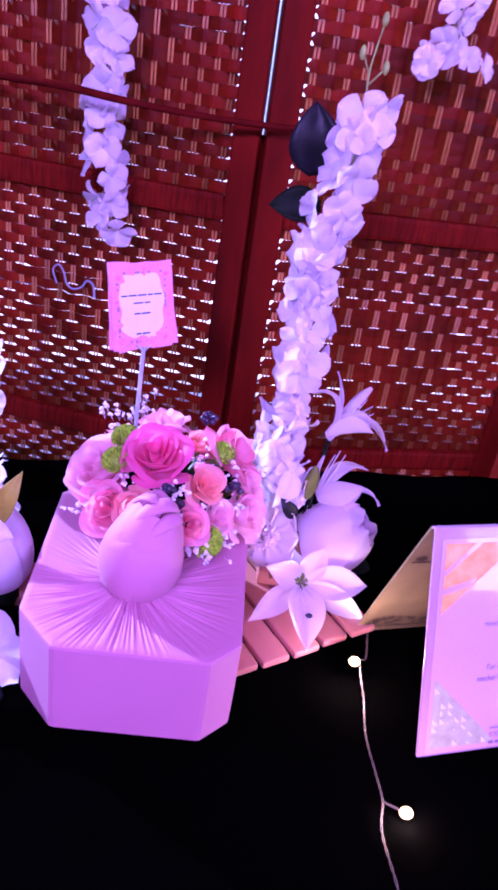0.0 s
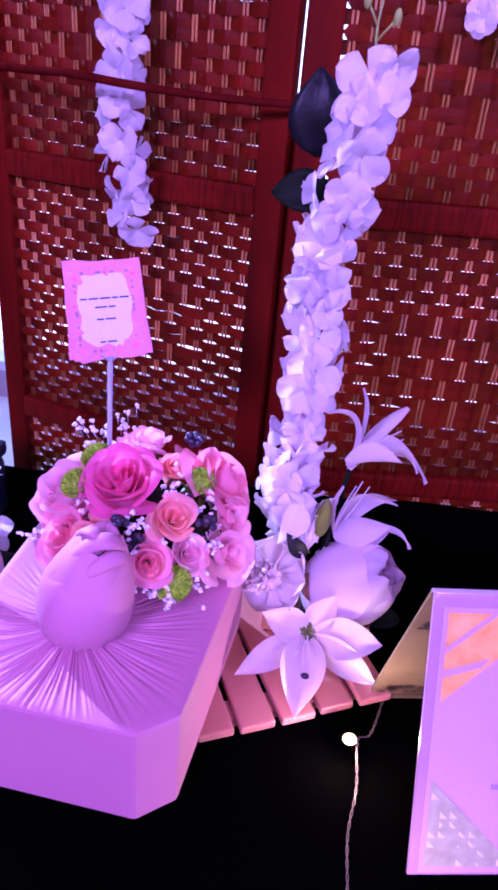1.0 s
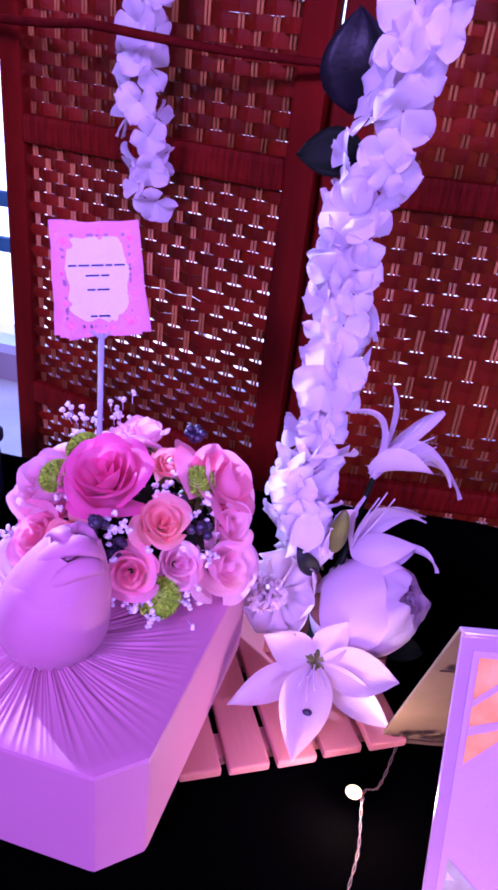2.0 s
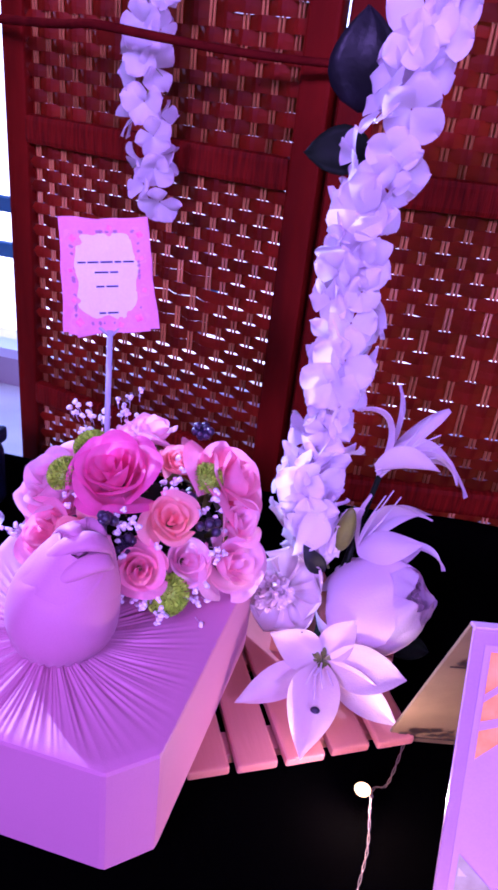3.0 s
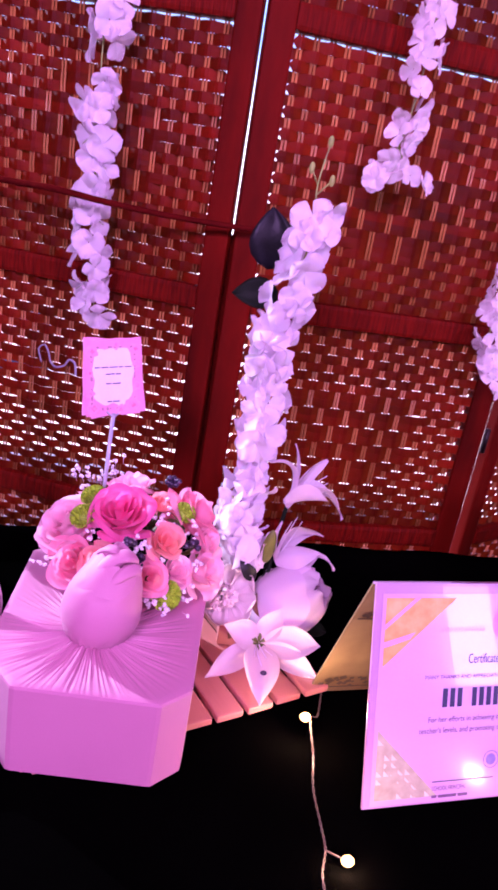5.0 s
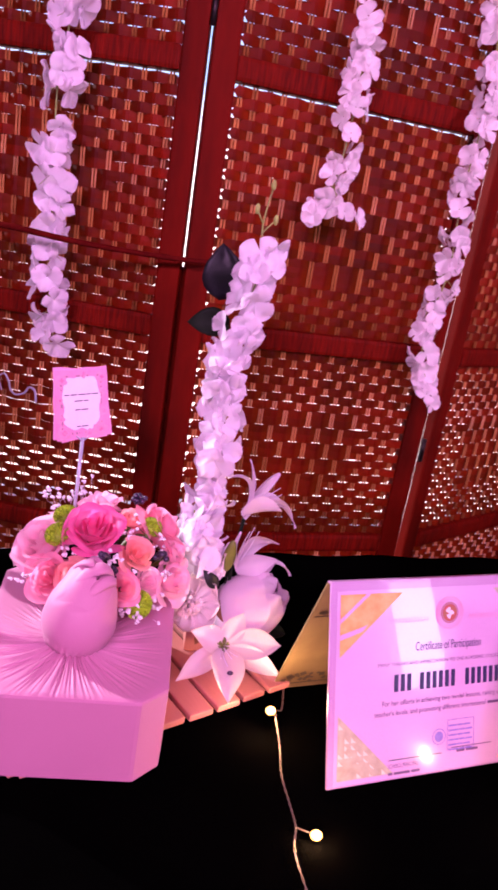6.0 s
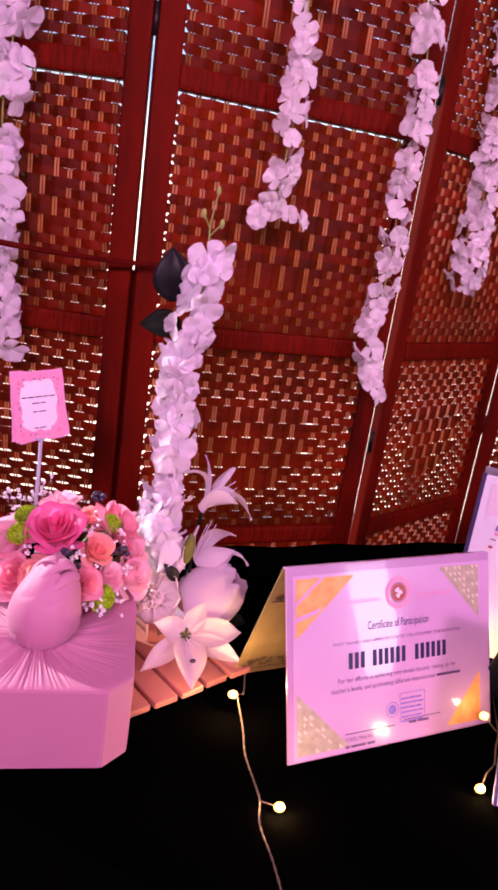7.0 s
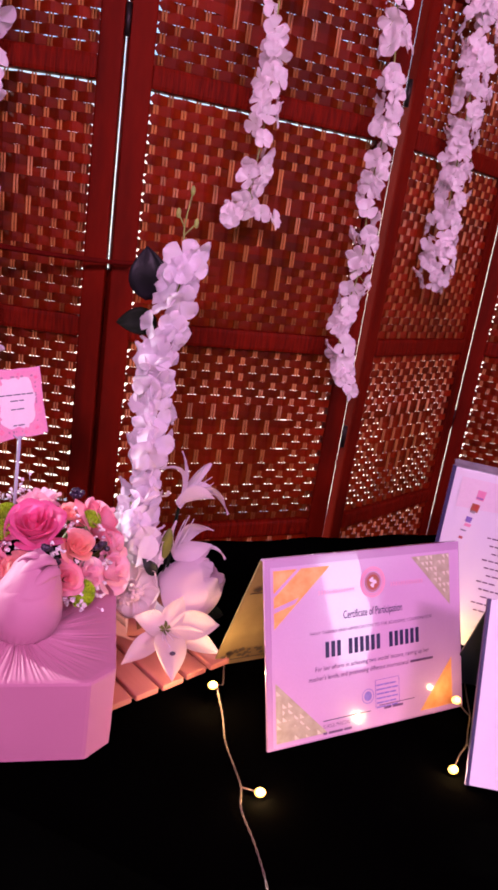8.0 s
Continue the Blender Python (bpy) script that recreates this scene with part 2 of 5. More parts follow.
def curve_through(pts, steps=6):
    """A smooth run of points through the given ones."""
    p = [Vector(q) for q in pts]
    p = [p[0] * 2 - p[1]] + p + [p[-1] * 2 - p[-2]]
    out = []
    for i in range(1, len(p) - 2):
        for k in range(steps):
            t = k / steps
            out.append(0.5 * (2 * p[i] + (p[i + 1] - p[i - 1]) * t + (2 * p[i - 1] - 5 * p[i] + 4 * p[i + 1] - p[i + 2]) * t * t
                              + (3 * p[i] - p[i - 1] - 3 * p[i + 1] + p[i + 2]) * t ** 3))
    out.append(p[-2])
    return out


def facing(p, normal, spin=0.0, size=1.0):
    """The pose at p whose z axis is the normal."""
    q = Vector(normal).to_track_quat("Z", "Y").to_matrix().to_4x4()
    return Matrix.Translation(p) @ q @ pose(0, 0, 0, 0, 0, spin) @ Matrix.Scale(size, 4)


def round_profile(s):
    return min(1.0, 0.16 + 1.45 * s) * math.sqrt(max(0.0, 1 - max(0.0, (s - 0.5) / 0.5) ** 2.2))


def floret_profile(s):
    return min(1.0, 0.14 + 1.55 * s) * max(0.0, 1 - max(0.0, (s - 0.48) / 0.52) ** 1.9) ** 0.62


def leaf_profile(s):
    return math.sin(math.pi * (0.06 + 0.94 * s)) ** 0.9 * (1.12 - 0.45 * s) if s < 1 else 0.0


def lily_profile(s):
    return math.sin(math.pi * (0.13 + 0.87 * s)) ** 0.85 if s < 1 else 0.0


def lily_narrow(s):
    return max(0.10, math.sin(math.pi * (0.02 + 0.98 * s) ** 1.05)) ** 1.05 if s < 1 else 0.0


def petal(bm, m, length, width, bend, profile=round_profile, cup=0.25, ruffle=0.0, nu=6, nv=6):
    """A petal from the origin of m along its y axis; bend: elevation in degrees at base, middle and tip; cup: how far its sides rise."""
    uv = bm.loops.layers.uv.verify()
    e0, e1, e2 = (radians(a) for a in bend)
    ph = random.uniform(0, 6.28)
    y = z = 0.0
    rows = []
    for i in range(nu + 1):
        s = 1 - (1 - i / nu) ** 1.5
        e = (1 - s) ** 2 * e0 + 2 * s * (1 - s) * e1 + s * s * e2
        w = width / 2 * max(profile(s), 0.02)
        row = []
        for j in range(nv + 1):
            a = 2 * j / nv - 1
            rise = cup * a * a * w + ruffle * length * s * math.sin(ph + 3.2 * a + 2 * s)
            row.append((bm.verts.new(m @ Vector((a * w, y - math.sin(e) * rise, z + math.cos(e) * rise))), (a * 0.5 + 0.5, max(s, abs(a) * s))))
        rows.append(row)
        ds = (1 - (1 - min(1.0, (i + 1) / nu)) ** 1.5) - s
        y += math.cos(e) * length * ds
        z += math.sin(e) * length * ds
    for r0, r1 in zip(rows, rows[1:]):
        for j in range(nv):
            four = (r0[j], r0[j + 1], r1[j + 1], r1[j])
            f = bm.faces.new([v for v, _ in four])
            for l, (_, c) in zip(f.loops, four):
                l[uv].uv = c
    return bm


def spine_petal(bm, p0, p1, p2, width, face, profile=None, cup=0.25, ruffle=0.02, nu=12, nv=8):
    """A petal along the bow p0, p1, p2; face: where its upper side looks."""
    uv = bm.loops.layers.uv.verify()
    p0, p1, p2, face = Vector(p0), Vector(p1), Vector(p2), Vector(face).normalized()
    side = (p2 - p0).cross(face).normalized()
    ph, length = random.uniform(0, 6.28), (p2 - p0).length
    rows = []
    for i in range(nu + 1):
        s = i / nu
        p = p0 * (1 - s) ** 2 + p1 * (2 * s * (1 - s)) + p2 * s * s
        t = ((p1 - p0) * (1 - s) + (p2 - p1) * s).normalized()
        up = side.cross(t).normalized()
        w = width / 2 * max((profile or lily_profile)(s), 0.03)
        row = []
        for j in range(nv + 1):
            a = 2 * j / nv - 1
            rise = cup * a * a * w - 0.05 * w * math.exp(-(a / 0.12) ** 2) + ruffle * length * s * abs(a) * math.sin(ph + 2.0 * a + 7 * s)
            row.append((bm.verts.new(p + side * a * w + up * rise), (a * 0.5 + 0.5, max(s, abs(a) * s))))
        rows.append(row)
    for r0, r1 in zip(rows, rows[1:]):
        for j in range(nv):
            four = (r0[j], r0[j + 1], r1[j + 1], r1[j])
            f = bm.faces.new([v for v, _ in four])
            for l, (_, c) in zip(f.loops, four):
                l[uv].uv = c
    return bm


def ball(bm, p, radius, squash=(1, 1, 1), rings=5, sides=8):
    bmesh.ops.create_uvsphere(bm, u_segments=sides, v_segments=rings, radius=radius, matrix=Matrix.Translation(p) @ Matrix.Diagonal((*squash, 1)))
    return bm



# ---------------- the hall ----------------
def plain(name, bm, material, kind="structure", label="", category=""):
    ob = new(name, finish(name, bm, material, False))
    return tagged(ob, label, category, "", kind)


X0, X1, Y0, Y1, TOP = -4.8, 3.2, -3.0, 2.6, 3.2
plain("floor", boxed(X0 - 0.2, X1 + 0.2, Y0 - 0.2, Y1 + 0.2, -0.1, 0.0), FLOOR, label="grey tiled hall floor", category="floor")
# ceiling and west, east, south walls are unseen, added to keep sky light out
plain("ceiling", boxed(X0 - 0.2, X1 + 0.2, Y0 - 0.2, Y1 + 0.2, TOP, TOP + 0.12), PLASTER, label="unseen ceiling added to shut out sky light", category="ceiling")
plain("added_wall_west", boxed(X0 - 0.15, X0, Y0, Y1, 0, TOP), PLASTER, label="unseen side wall added to shut out sky light", category="wall")
bm = bmesh.new()
for a in ((Y0, -2.26, 0, TOP), (-1.77, Y1, 0, TOP), (-2.26, -1.77, 0, 0.82), (-2.26, -1.77, 2.2, TOP)):
    box(bm, X1, X1 + 0.15, a[0], a[1], a[2], a[3])
plain("added_wall_east", bm, PLASTER, label="unseen side wall added to shut out sky light, with a narrow window", category="wall")
win2 = thing("window_2", X1 + 0.07, -2.015, 0.82, "tall narrow bright window with white frame", "window", kind="structure")
for y in (-0.235, 0.235):
    part("window_frame", boxed(-0.03, 0.03, y - 0.01, y + 0.01, 0, 1.38), ALU, win2, smooth=False)
part("window_sill", boxed(-0.05, 0.05, -0.24, 0.24, 0, 0.02), ALU, win2, smooth=False)
plain("backdrop_side", boxed(5.4, 5.45, -7.0, 0.5, -0.3, 3.4), SIDE_DAY, label="bright sunlit outside beyond the narrow window", category="daylight")
plain("added_wall_south", boxed(X0 - 0.15, X1 + 0.15, Y0 - 0.15, Y0, 0, TOP), PLASTER, label="unseen wall added to shut out sky light", category="wall")
bm = bmesh.new()
for a in ((X0 - 0.15, -4.5, 0, TOP), (2.7, X1 + 0.15, 0, TOP), (-4.5, 2.7, 0, 0.12), (-4.5, 2.7, 2.95, TOP)):
    box(bm, a[0], a[1], Y1, Y1 + 0.15, a[2], a[3])
plain("wall_north", bm, PLASTER, label="painted wall with a wide glazed opening", category="wall")
win = thing("window_1", 0.1, Y1 + 0.06, 0.12, "wide bright window with white frame behind the screen", "window", kind="structure")
for x in (-4.58, -2.58, -1.29, 0.0, 1.29, 2.58):
    part("window_frame", boxed(x - 0.03, x + 0.03, -0.03, 0.03, 0, 2.83, bevel=0.004), ALU, win, smooth=False)
part("window_frame", boxed(-4.6, 2.6, -0.028, 0.028, 2.77, 2.83), ALU, win, smooth=False)
part("window_sill", boxed(-4.6, 2.6, -0.06, 0.05, 0, 0.04), ALU, win, smooth=False)
plain("backdrop", boxed(-16, 12, 7.0, 7.05, -1.7, 4.2), DAY, label="bright overexposed daylight outside the window", category="daylight")
plain("ground", boxed(-40, 40, Y1 + 0.15, 60, -1.8, -1.6), PAVING, label="pale paving below the window", category="ground")
# stands for blue bands outside; the railing form and posts are made up
aw = thing("blue_bands", -2.2, 4.2, -1.6, "two pale blue bands outside in the daylight, built as a railing", "railing")
for z in (1.66, 1.94):
    part("rail", boxed(-1.2, 1.2, -0.03, 0.03, z, z + 0.09, bevel=0.01), BLUE_BAND, aw, smooth=False)
for x in (-1.1, 1.1):
    part("post", tube(bmesh.new(), [(x, 0.05, 0), (x, 0.05, 2.06)], 0.022), ALU, aw)
# made-up tripod bodies for the pink fill, out of view
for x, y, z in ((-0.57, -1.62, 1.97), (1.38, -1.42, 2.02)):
    fx = thing("fill_lamp_stand", x, y, 0.0, "unseen black lamp on a tripod, added for the pink fill", "lamp", "event lamps")
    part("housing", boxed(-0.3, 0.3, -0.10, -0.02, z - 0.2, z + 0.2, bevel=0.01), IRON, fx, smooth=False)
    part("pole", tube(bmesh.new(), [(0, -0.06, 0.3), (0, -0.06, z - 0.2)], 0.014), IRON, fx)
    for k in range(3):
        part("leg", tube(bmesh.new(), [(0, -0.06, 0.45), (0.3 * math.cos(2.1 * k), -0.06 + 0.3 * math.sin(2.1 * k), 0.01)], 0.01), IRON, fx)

# ---------------- the woven folding screen ----------------
PW, STILE, THICK = 0.452, 0.036, 0.022
INNER = PW - 2 * STILE - 0.008
RAILS = (0.06, 0.415, 0.79, 1.165, 1.552, 1.812)
COLS = 18
PITCH = INNER / COLS
ROW = 0.0143


def over(row, col, zone):
    """Whether a strip passes in front of a pair of rods; inside the zone two strips run together."""
    if zone and zone <= col < COLS - zone:
        return (row // 2 + col) % 2
    return (row + col) % 2


def ribbon(row, zone, slim):
    """A reed strip woven over and behind the pairs of rods, its ends drawn in at every second row."""
    bm = bmesh.new()
    n = COLS * 4
    side = [1 if over(row, c, zone) else -1 for c in range(COLS)]
    side = [side[0]] + side + [side[-1]]
    prev = None
    h = ROW + 0.0011 - slim
    for i in range(n + 1):
        x = i * INNER / n
        u = x / PITCH + 0.5
        c = min(int(u), COLS)
        f = u - c
        f = f * f * (3 - 2 * f)
        y = -0.0044 * (side[c] * (1 - f) + side[min(c + 1, COLS + 1)] * f)
        z0, z1 = 0.0, h
        if row % 2 and i in (0, n):
            z0, z1 = h * 0.44, h * 0.56
        ring = [bm.verts.new((x, y + d, z)) for d, z in ((-0.0006, z0), (-0.0011, (z0 + z1) / 2), (-0.0006, z1), (0.0006, z1), (0.0006, z0))]
        if prev:
            for k in range(5):
                bm.faces.new((prev[k], ring[k], ring[(k + 1) % 5], prev[(k + 1) % 5]))
        prev = ring
    return finish("strip", bm, REED, False)


def rod_pair(length):
    bm = bmesh.new()
    for d in (-0.0023, 0.0023):
        tube(bm, [(d, 0, 0), (d, 0, length)], 0.0017, 6)
    return finish("rod_pair", bm, DOWEL)


STRIPS = {}


def screen_panel(screen, m, loose=0.0):
    """loose: by how much the lower strips have shrunk."""
    bm = bmesh.new()
    for x in (0.0, PW - STILE - 0.008):
        box(bm, x, x + STILE, -THICK / 2, THICK / 2, 0.0, RAILS[-1] + 0.02, bevel=0.004)
    panel = part("panel", bm, FRAME_WOOD, screen, smooth=False, m=m)
    for z in RAILS:
        part("rail", boxed(STILE - 0.002, PW - STILE - 0.006, -THICK / 2 - 0.003, THICK / 2 + 0.003, z - 0.018, z + 0.018, bevel=0.007), RAIL_WRAP, panel, smooth=False)
    for z0, z1 in zip(RAILS[1:], RAILS[2:]):
        lo, hi = z0 + 0.018, z1 - 0.018
        rods = rod_pair(hi - lo)
        for k in range(COLS):
            share("rod", rods, panel, Matrix.Translation((STILE + PITCH * (k + 0.5), 0, lo)))
        slack = 0.0034 if z1 == 1.552 else 0.0
        rows = int((hi - lo - slack) / ROW)
        gap = (hi - lo - slack - rows * ROW) / rows
        edge = 6 if rows > 18 else 4
        for k in range(rows):
            zone = 0 if k < edge or k >= rows - edge else 6 if k < edge + 2 or k >= rows - edge - 2 else 4
            zc = lo + k * (ROW + gap)
            slim = loose if zc < 0.915 else loose * 0.58 if zc < 0.985 else loose * 0.26
            if slim > 0.0016:
                zone = 0
            key = (k % 4, zone, slim)
            if key not in STRIPS:
                STRIPS[key] = ribbon(*key)
            share("strip", STRIPS[key], panel, Matrix.Translation((STILE, 0.0003 * (k % 2) + random.uniform(-0.0002, 0.0002), lo + k * (ROW + gap) + random.uniform(-0.0003, 0.0003))))
    return panel


screen = thing("folding_screen", 0.0273, 1.0, 0.0, "mahogany-red folding screen of woven reed behind the table", "folding screen")
CORNERS = [Vector(c) for c in ((-0.415, 1.105), (0.0273, 0.9985), (0.520, 1.10), (0.888, 1.335), (1.27, 1.15))]
base = screen.matrix_basis.inverted()
GAPS = (0.0, 0.0026, 0.0091, 0.0068, 0.0)
LOOSE = (0.0020, 0.0, 0.0010, 0.0004)
for k, (a, b) in enumerate(zip(CORNERS, CORNERS[1:])):
    ang = math.degrees(math.atan2(b.y - a.y, b.x - a.x))
    stretch = ((b - a).length - GAPS[k] - GAPS[k + 1]) / (PW - 0.008)
    screen_panel(screen, base @ pose(a.x, a.y, 0, 0, 0, ang) @ pose(GAPS[k], 0, 0) @ Matrix.Diagonal((stretch, 1, 1, 1)), LOOSE[k])
# added strip that keeps the lower seam dark by stopping daylight
part("seam_light_stop", boxed(-0.007, 0.007, 0.012, 0.0145, 0.02, 1.262), FRAME_WOOD, screen, "strip added behind the seam to stop daylight", False, base @ pose(CORNERS[1].x, CORNERS[1].y, 0))
for k, c in enumerate(CORNERS[1:-1]):
    for z in (0.45, 0.985, 1.62) if k else (0.45, 1.62):
        part("hinge", tube(bmesh.new(), [(0, 0, -0.022), (0, 0, 0.022)], 0.0045, 8), IRON, screen, "small dark iron hinge", m=base @ pose(c.x, c.y - 0.008, z))

# ---------------- the table ----------------
table = thing("table", 0.2, 0.5, 0.0, "long table covered with a plain black cloth", "table")
TT = 0.75
part("tabletop", boxed(-1.2, 1.4, -0.42, 0.40, 0.71, 0.742, bevel=0.004), FRAME_WOOD, table, smooth=False)
for x in (-1.1, 1.3):
    for y in (-0.36, 0.34):
        part("leg", boxed(x - 0.025, x + 0.025, y - 0.025, y + 0.025, 0, 0.71, bevel=0.003), FRAME_WOOD, table, smooth=False)


def back_edge(x):
    return 0.972 + 0.16 * (x - 0.027)


def table_cloth():
    """A black cloth with a gathered ridge along its back edge and a skirt that falls in folds."""
    bm = bmesh.new()
    nx = 150
    cols = []
    for i in range(nx + 1):
        x = -1.03 + 2.66 * i / nx
        yb = back_edge(x) - 0.006
        fold = 0.012 * math.sin(x * 37) + 0.006 * math.sin(x * 91 + 1)
        line = [(0.055 + fold, 0.02), (0.06 + fold * 0.8, 0.4), (0.066, 0.735), (0.075, TT)]
        for k in range(1, 16):
            y = 0.075 + (yb - 0.09) * k / 16
            line.append((y, TT + 0.0006 * math.sin(x * 23 + y * 17)))
        ridge = 0.036 + 0.0025 * math.sin(x * 31)
        line += [(yb - 0.035, TT + 0.003), (yb - 0.018, TT + ridge * 0.7), (yb - 0.006, TT + ridge), (yb, TT + ridge * 0.8), (yb + 0.001, 0.4), (yb + 0.001, 0.02)]
        cols.append([bm.verts.new((x, y, z)) for y, z in line])
    for a, b in zip(cols, cols[1:]):
        for k in range(len(a) - 1):
            bm.faces.new((a[k], b[k], b[k + 1], a[k + 1]))
    return bm


cloth = new("table_cloth", finish("table_cloth", table_cloth(), CLOTH))
tagged(cloth, "plain black cloth draped over the long table", "tablecloth")

# ---------------- pink slatted tray ----------------
TRAY_TURN = 30.3
tray = thing("slatted_tray", 0.058, 0.547, TT, "pink painted wooden slatted tray lying on the black cloth", "tray", rz=TRAY_TURN)
for y in (0.03, 0.125, 0.215):
    part("crossbar", boxed(-0.172, 0.19, y - 0.012, y + 0.012, 0.0015, 0.0125, bevel=0.002), PINK_WOOD, tray, smooth=False)
bm = boxed(0.0, 0.0345, 0.0, 0.25, 0.0125, 0.0215, bevel=0.0022)
slat_mesh = finish("slat", bm, PINK_WOOD, False)
for k in range(1, 10):
    share("slat", slat_mesh, tray, pose(-0.2065 + 0.0413 * k + random.uniform(-0.0008, 0.0008), random.uniform(-0.002, 0.002), 0, 0, 0, random.uniform(-0.6, 0.6)))
TRAY_TOP = TT + 0.0215

# ---------------- pink fabric box with the bud-shaped knob ----------------
BX, BY = -0.045, 0.58
BZ0, BZ1 = TRAY_TOP + 0.0005, 0.8735
OUT = [(-0.109, 0.4565), (0.030, 0.4565), (0.0575, 0.482), (0.064, 0.70), (0.040, 0.728), (-0.130, 0.728), (-0.155, 0.70), (-0.148, 0.500)]
gift = thing("fabric_box", BX, BY, BZ0, "pale pink fabric box with pleated lid on the slatted tray", "box")


def outline(k, n):
    """The point at k of n along the rounded outline of the box, from the box's middle."""
    pts = [Vector((x - BX, y - BY)) for x, y in OUT]
    lens = [(pts[(i + 1) % len(pts)] - p).length for i, p in enumerate(pts)]
    d = sum(lens) * k / n
    for i, l in enumerate(lens):
        if d <= l:
            return pts[i].lerp(pts[(i + 1) % len(pts)], d / l)
        d -= l
    return pts[0]


def gift_body():
    bm = bmesh.new()
    H = BZ1 - BZ0
    n = len(OUT)
    rings = []
    for z, inset in ((0, 0.003), (0.002, 0.0004), (0.02, 0), (H - 0.004, 0), (H - 0.001, 0.001), (H, 0.004)):
        ring = []
        for i in range(n):
            a, b, c = Vector(OUT[i - 1]), Vector(OUT[i]), Vector(OUT[(i + 1) % n])
            for f in (0.997, 1.003):
                p = a.lerp(b, 0.975) if f < 1 else b.lerp(c, 0.025)
                q = Vector((p.x - BX, p.y - BY))
                ring.append(bm.verts.new((q.x * (1 - inset / 0.1), q.y * (1 - inset / 0.13), z)))
        rings.append(ring)
    for r0, r1 in zip(rings, rings[1:]):
        for k in range(len(r0)):
            bm.faces.new((r0[k], r0[(k + 1) % len(r0)], r1[(k + 1) % len(r0)], r1[k]))
    bm.faces.new(rings[0][::-1])
    bm.faces.new(rings[-1])
    return bm


KX, KY = -0.051 - BX, 0.540 - BY


def pleated_lid():
    """Fabric drawn in sharp radial pleats to the knob."""
    bm = bmesh.new()
    n, m = 720, 26
    H = BZ1 - BZ0
    random.seed(5)
    phases = [random.uniform(0, 6.28) for _ in range(4)]
    cols = []
    for k in range(n):
        e = outline(k, n)
        d = Vector((e.x - KX, e.y - KY))
        ang = math.atan2(d.y, d.x)
        wave = sum(w * math.sin(f * ang + p + 0.9 * math.sin(3 * ang)) for f, p, w in zip((52, 37, 83, 15), phases, (0.5, 0.35, 0.2, 0.3)))
        sharp = 1 - abs(wave) ** 0.8
        col = []
        for j in range(m + 1):
            t = j / m
            r = d * (0.02 + 0.975 * t)
            dist = r.length
            amp = 0.0034 * math.exp(-((dist - 0.035) / 0.045) ** 2) if dist > 0.035 else 0.0034
            z = H + 0.0006 + 0.010 * math.exp(-(dist / 0.032) ** 2) + amp * sharp
            if t > 0.97:
                z = H - 0.0006
            col.append(bm.verts.new((KX + r.x, KY + r.y, z)))
        cols.append(col)
    for k in range(n):
        a, b = cols[k], cols[(k + 1) % n]
        for j in range(m):
            bm.faces.new((a[j], b[j], b[j + 1], a[j + 1]))
    return bm


BUD_H = 0.100


def bud_radius(t):
    return 0.0405 * max(0.0, math.sin(math.pi * min(1.0, 0.06 + 0.86 * t) ** 0.73)) ** 0.68


def bud_knob():
    """A stuffed bud of the same fabric, soft and creased, its tip turned in."""
    bm = bmesh.new()
    n = 84
    steps = [(j / 40, 1.0, 0.0) for j in range(41)] + [(1.0, 0.80, 0.0012), (1.0, 0.55, -0.004), (1.0, 0.25, -0.010)]
    rings = []
    for t, shrink, drop in steps:
        ring = []
        for k in range(n):
            a = 2 * math.pi * k / n
            up = max(0.0, t - 0.55)
            gather = math.exp(-(t / 0.09) ** 2) * 0.09 * math.cos(26 * a)
            soft = 0.013 * math.sin(3 * a + 4 * t) + 0.010 * math.sin(8 * t + 2 * a)
            for q, (lv, tilt, at_, deep) in enumerate(((0.15, 0.05, 0.6, 0.030), (0.21, -0.06, 2.0, 0.022), (0.33, 0.09, 4.4, 0.016))):
                soft -= deep * math.exp(-((t - lv - tilt * math.sin(a - at_)) / 0.016) ** 2) * (0.5 + 0.5 * math.sin(2 * a + q))
            crease = 0.0
            for a0, wind, deep, wide in ((0.2, 2.6, 0.20, 0.20), (1.9, 3.4, 0.15, 0.16), (3.3, 2.2, 0.24, 0.26), (4.6, 4.2, 0.16, 0.14), (5.5, 3.0, 0.10, 0.10)):
                off = (a - a0 - wind * t + math.pi) % (2 * math.pi) - math.pi
                crease -= 1.5 * deep * min(1.0, up / 0.30) ** 1.4 * (math.exp(-(off / wide) ** 2) - 0.45 * math.exp(-((off - 1.9 * wide) / wide) ** 2))
            rr = bud_radius(t) * shrink * (1 + gather + soft + crease)
            z = BUD_H * t * 0.97 + drop + 0.016 * up * math.cos(a - 2.2)
            ring.append(bm.verts.new((rr * math.cos(a) + 0.010 * up, rr * math.sin(a), z)))
        rings.append(ring)
    for r0, r1 in zip(rings, rings[1:]):
        for k in range(n):
            bm.faces.new((r0[k], r0[(k + 1) % n], r1[(k + 1) % n], r1[k]))
    bm.faces.new(rings[0][::-1])
    bm.faces.new(rings[-1])
    return bm


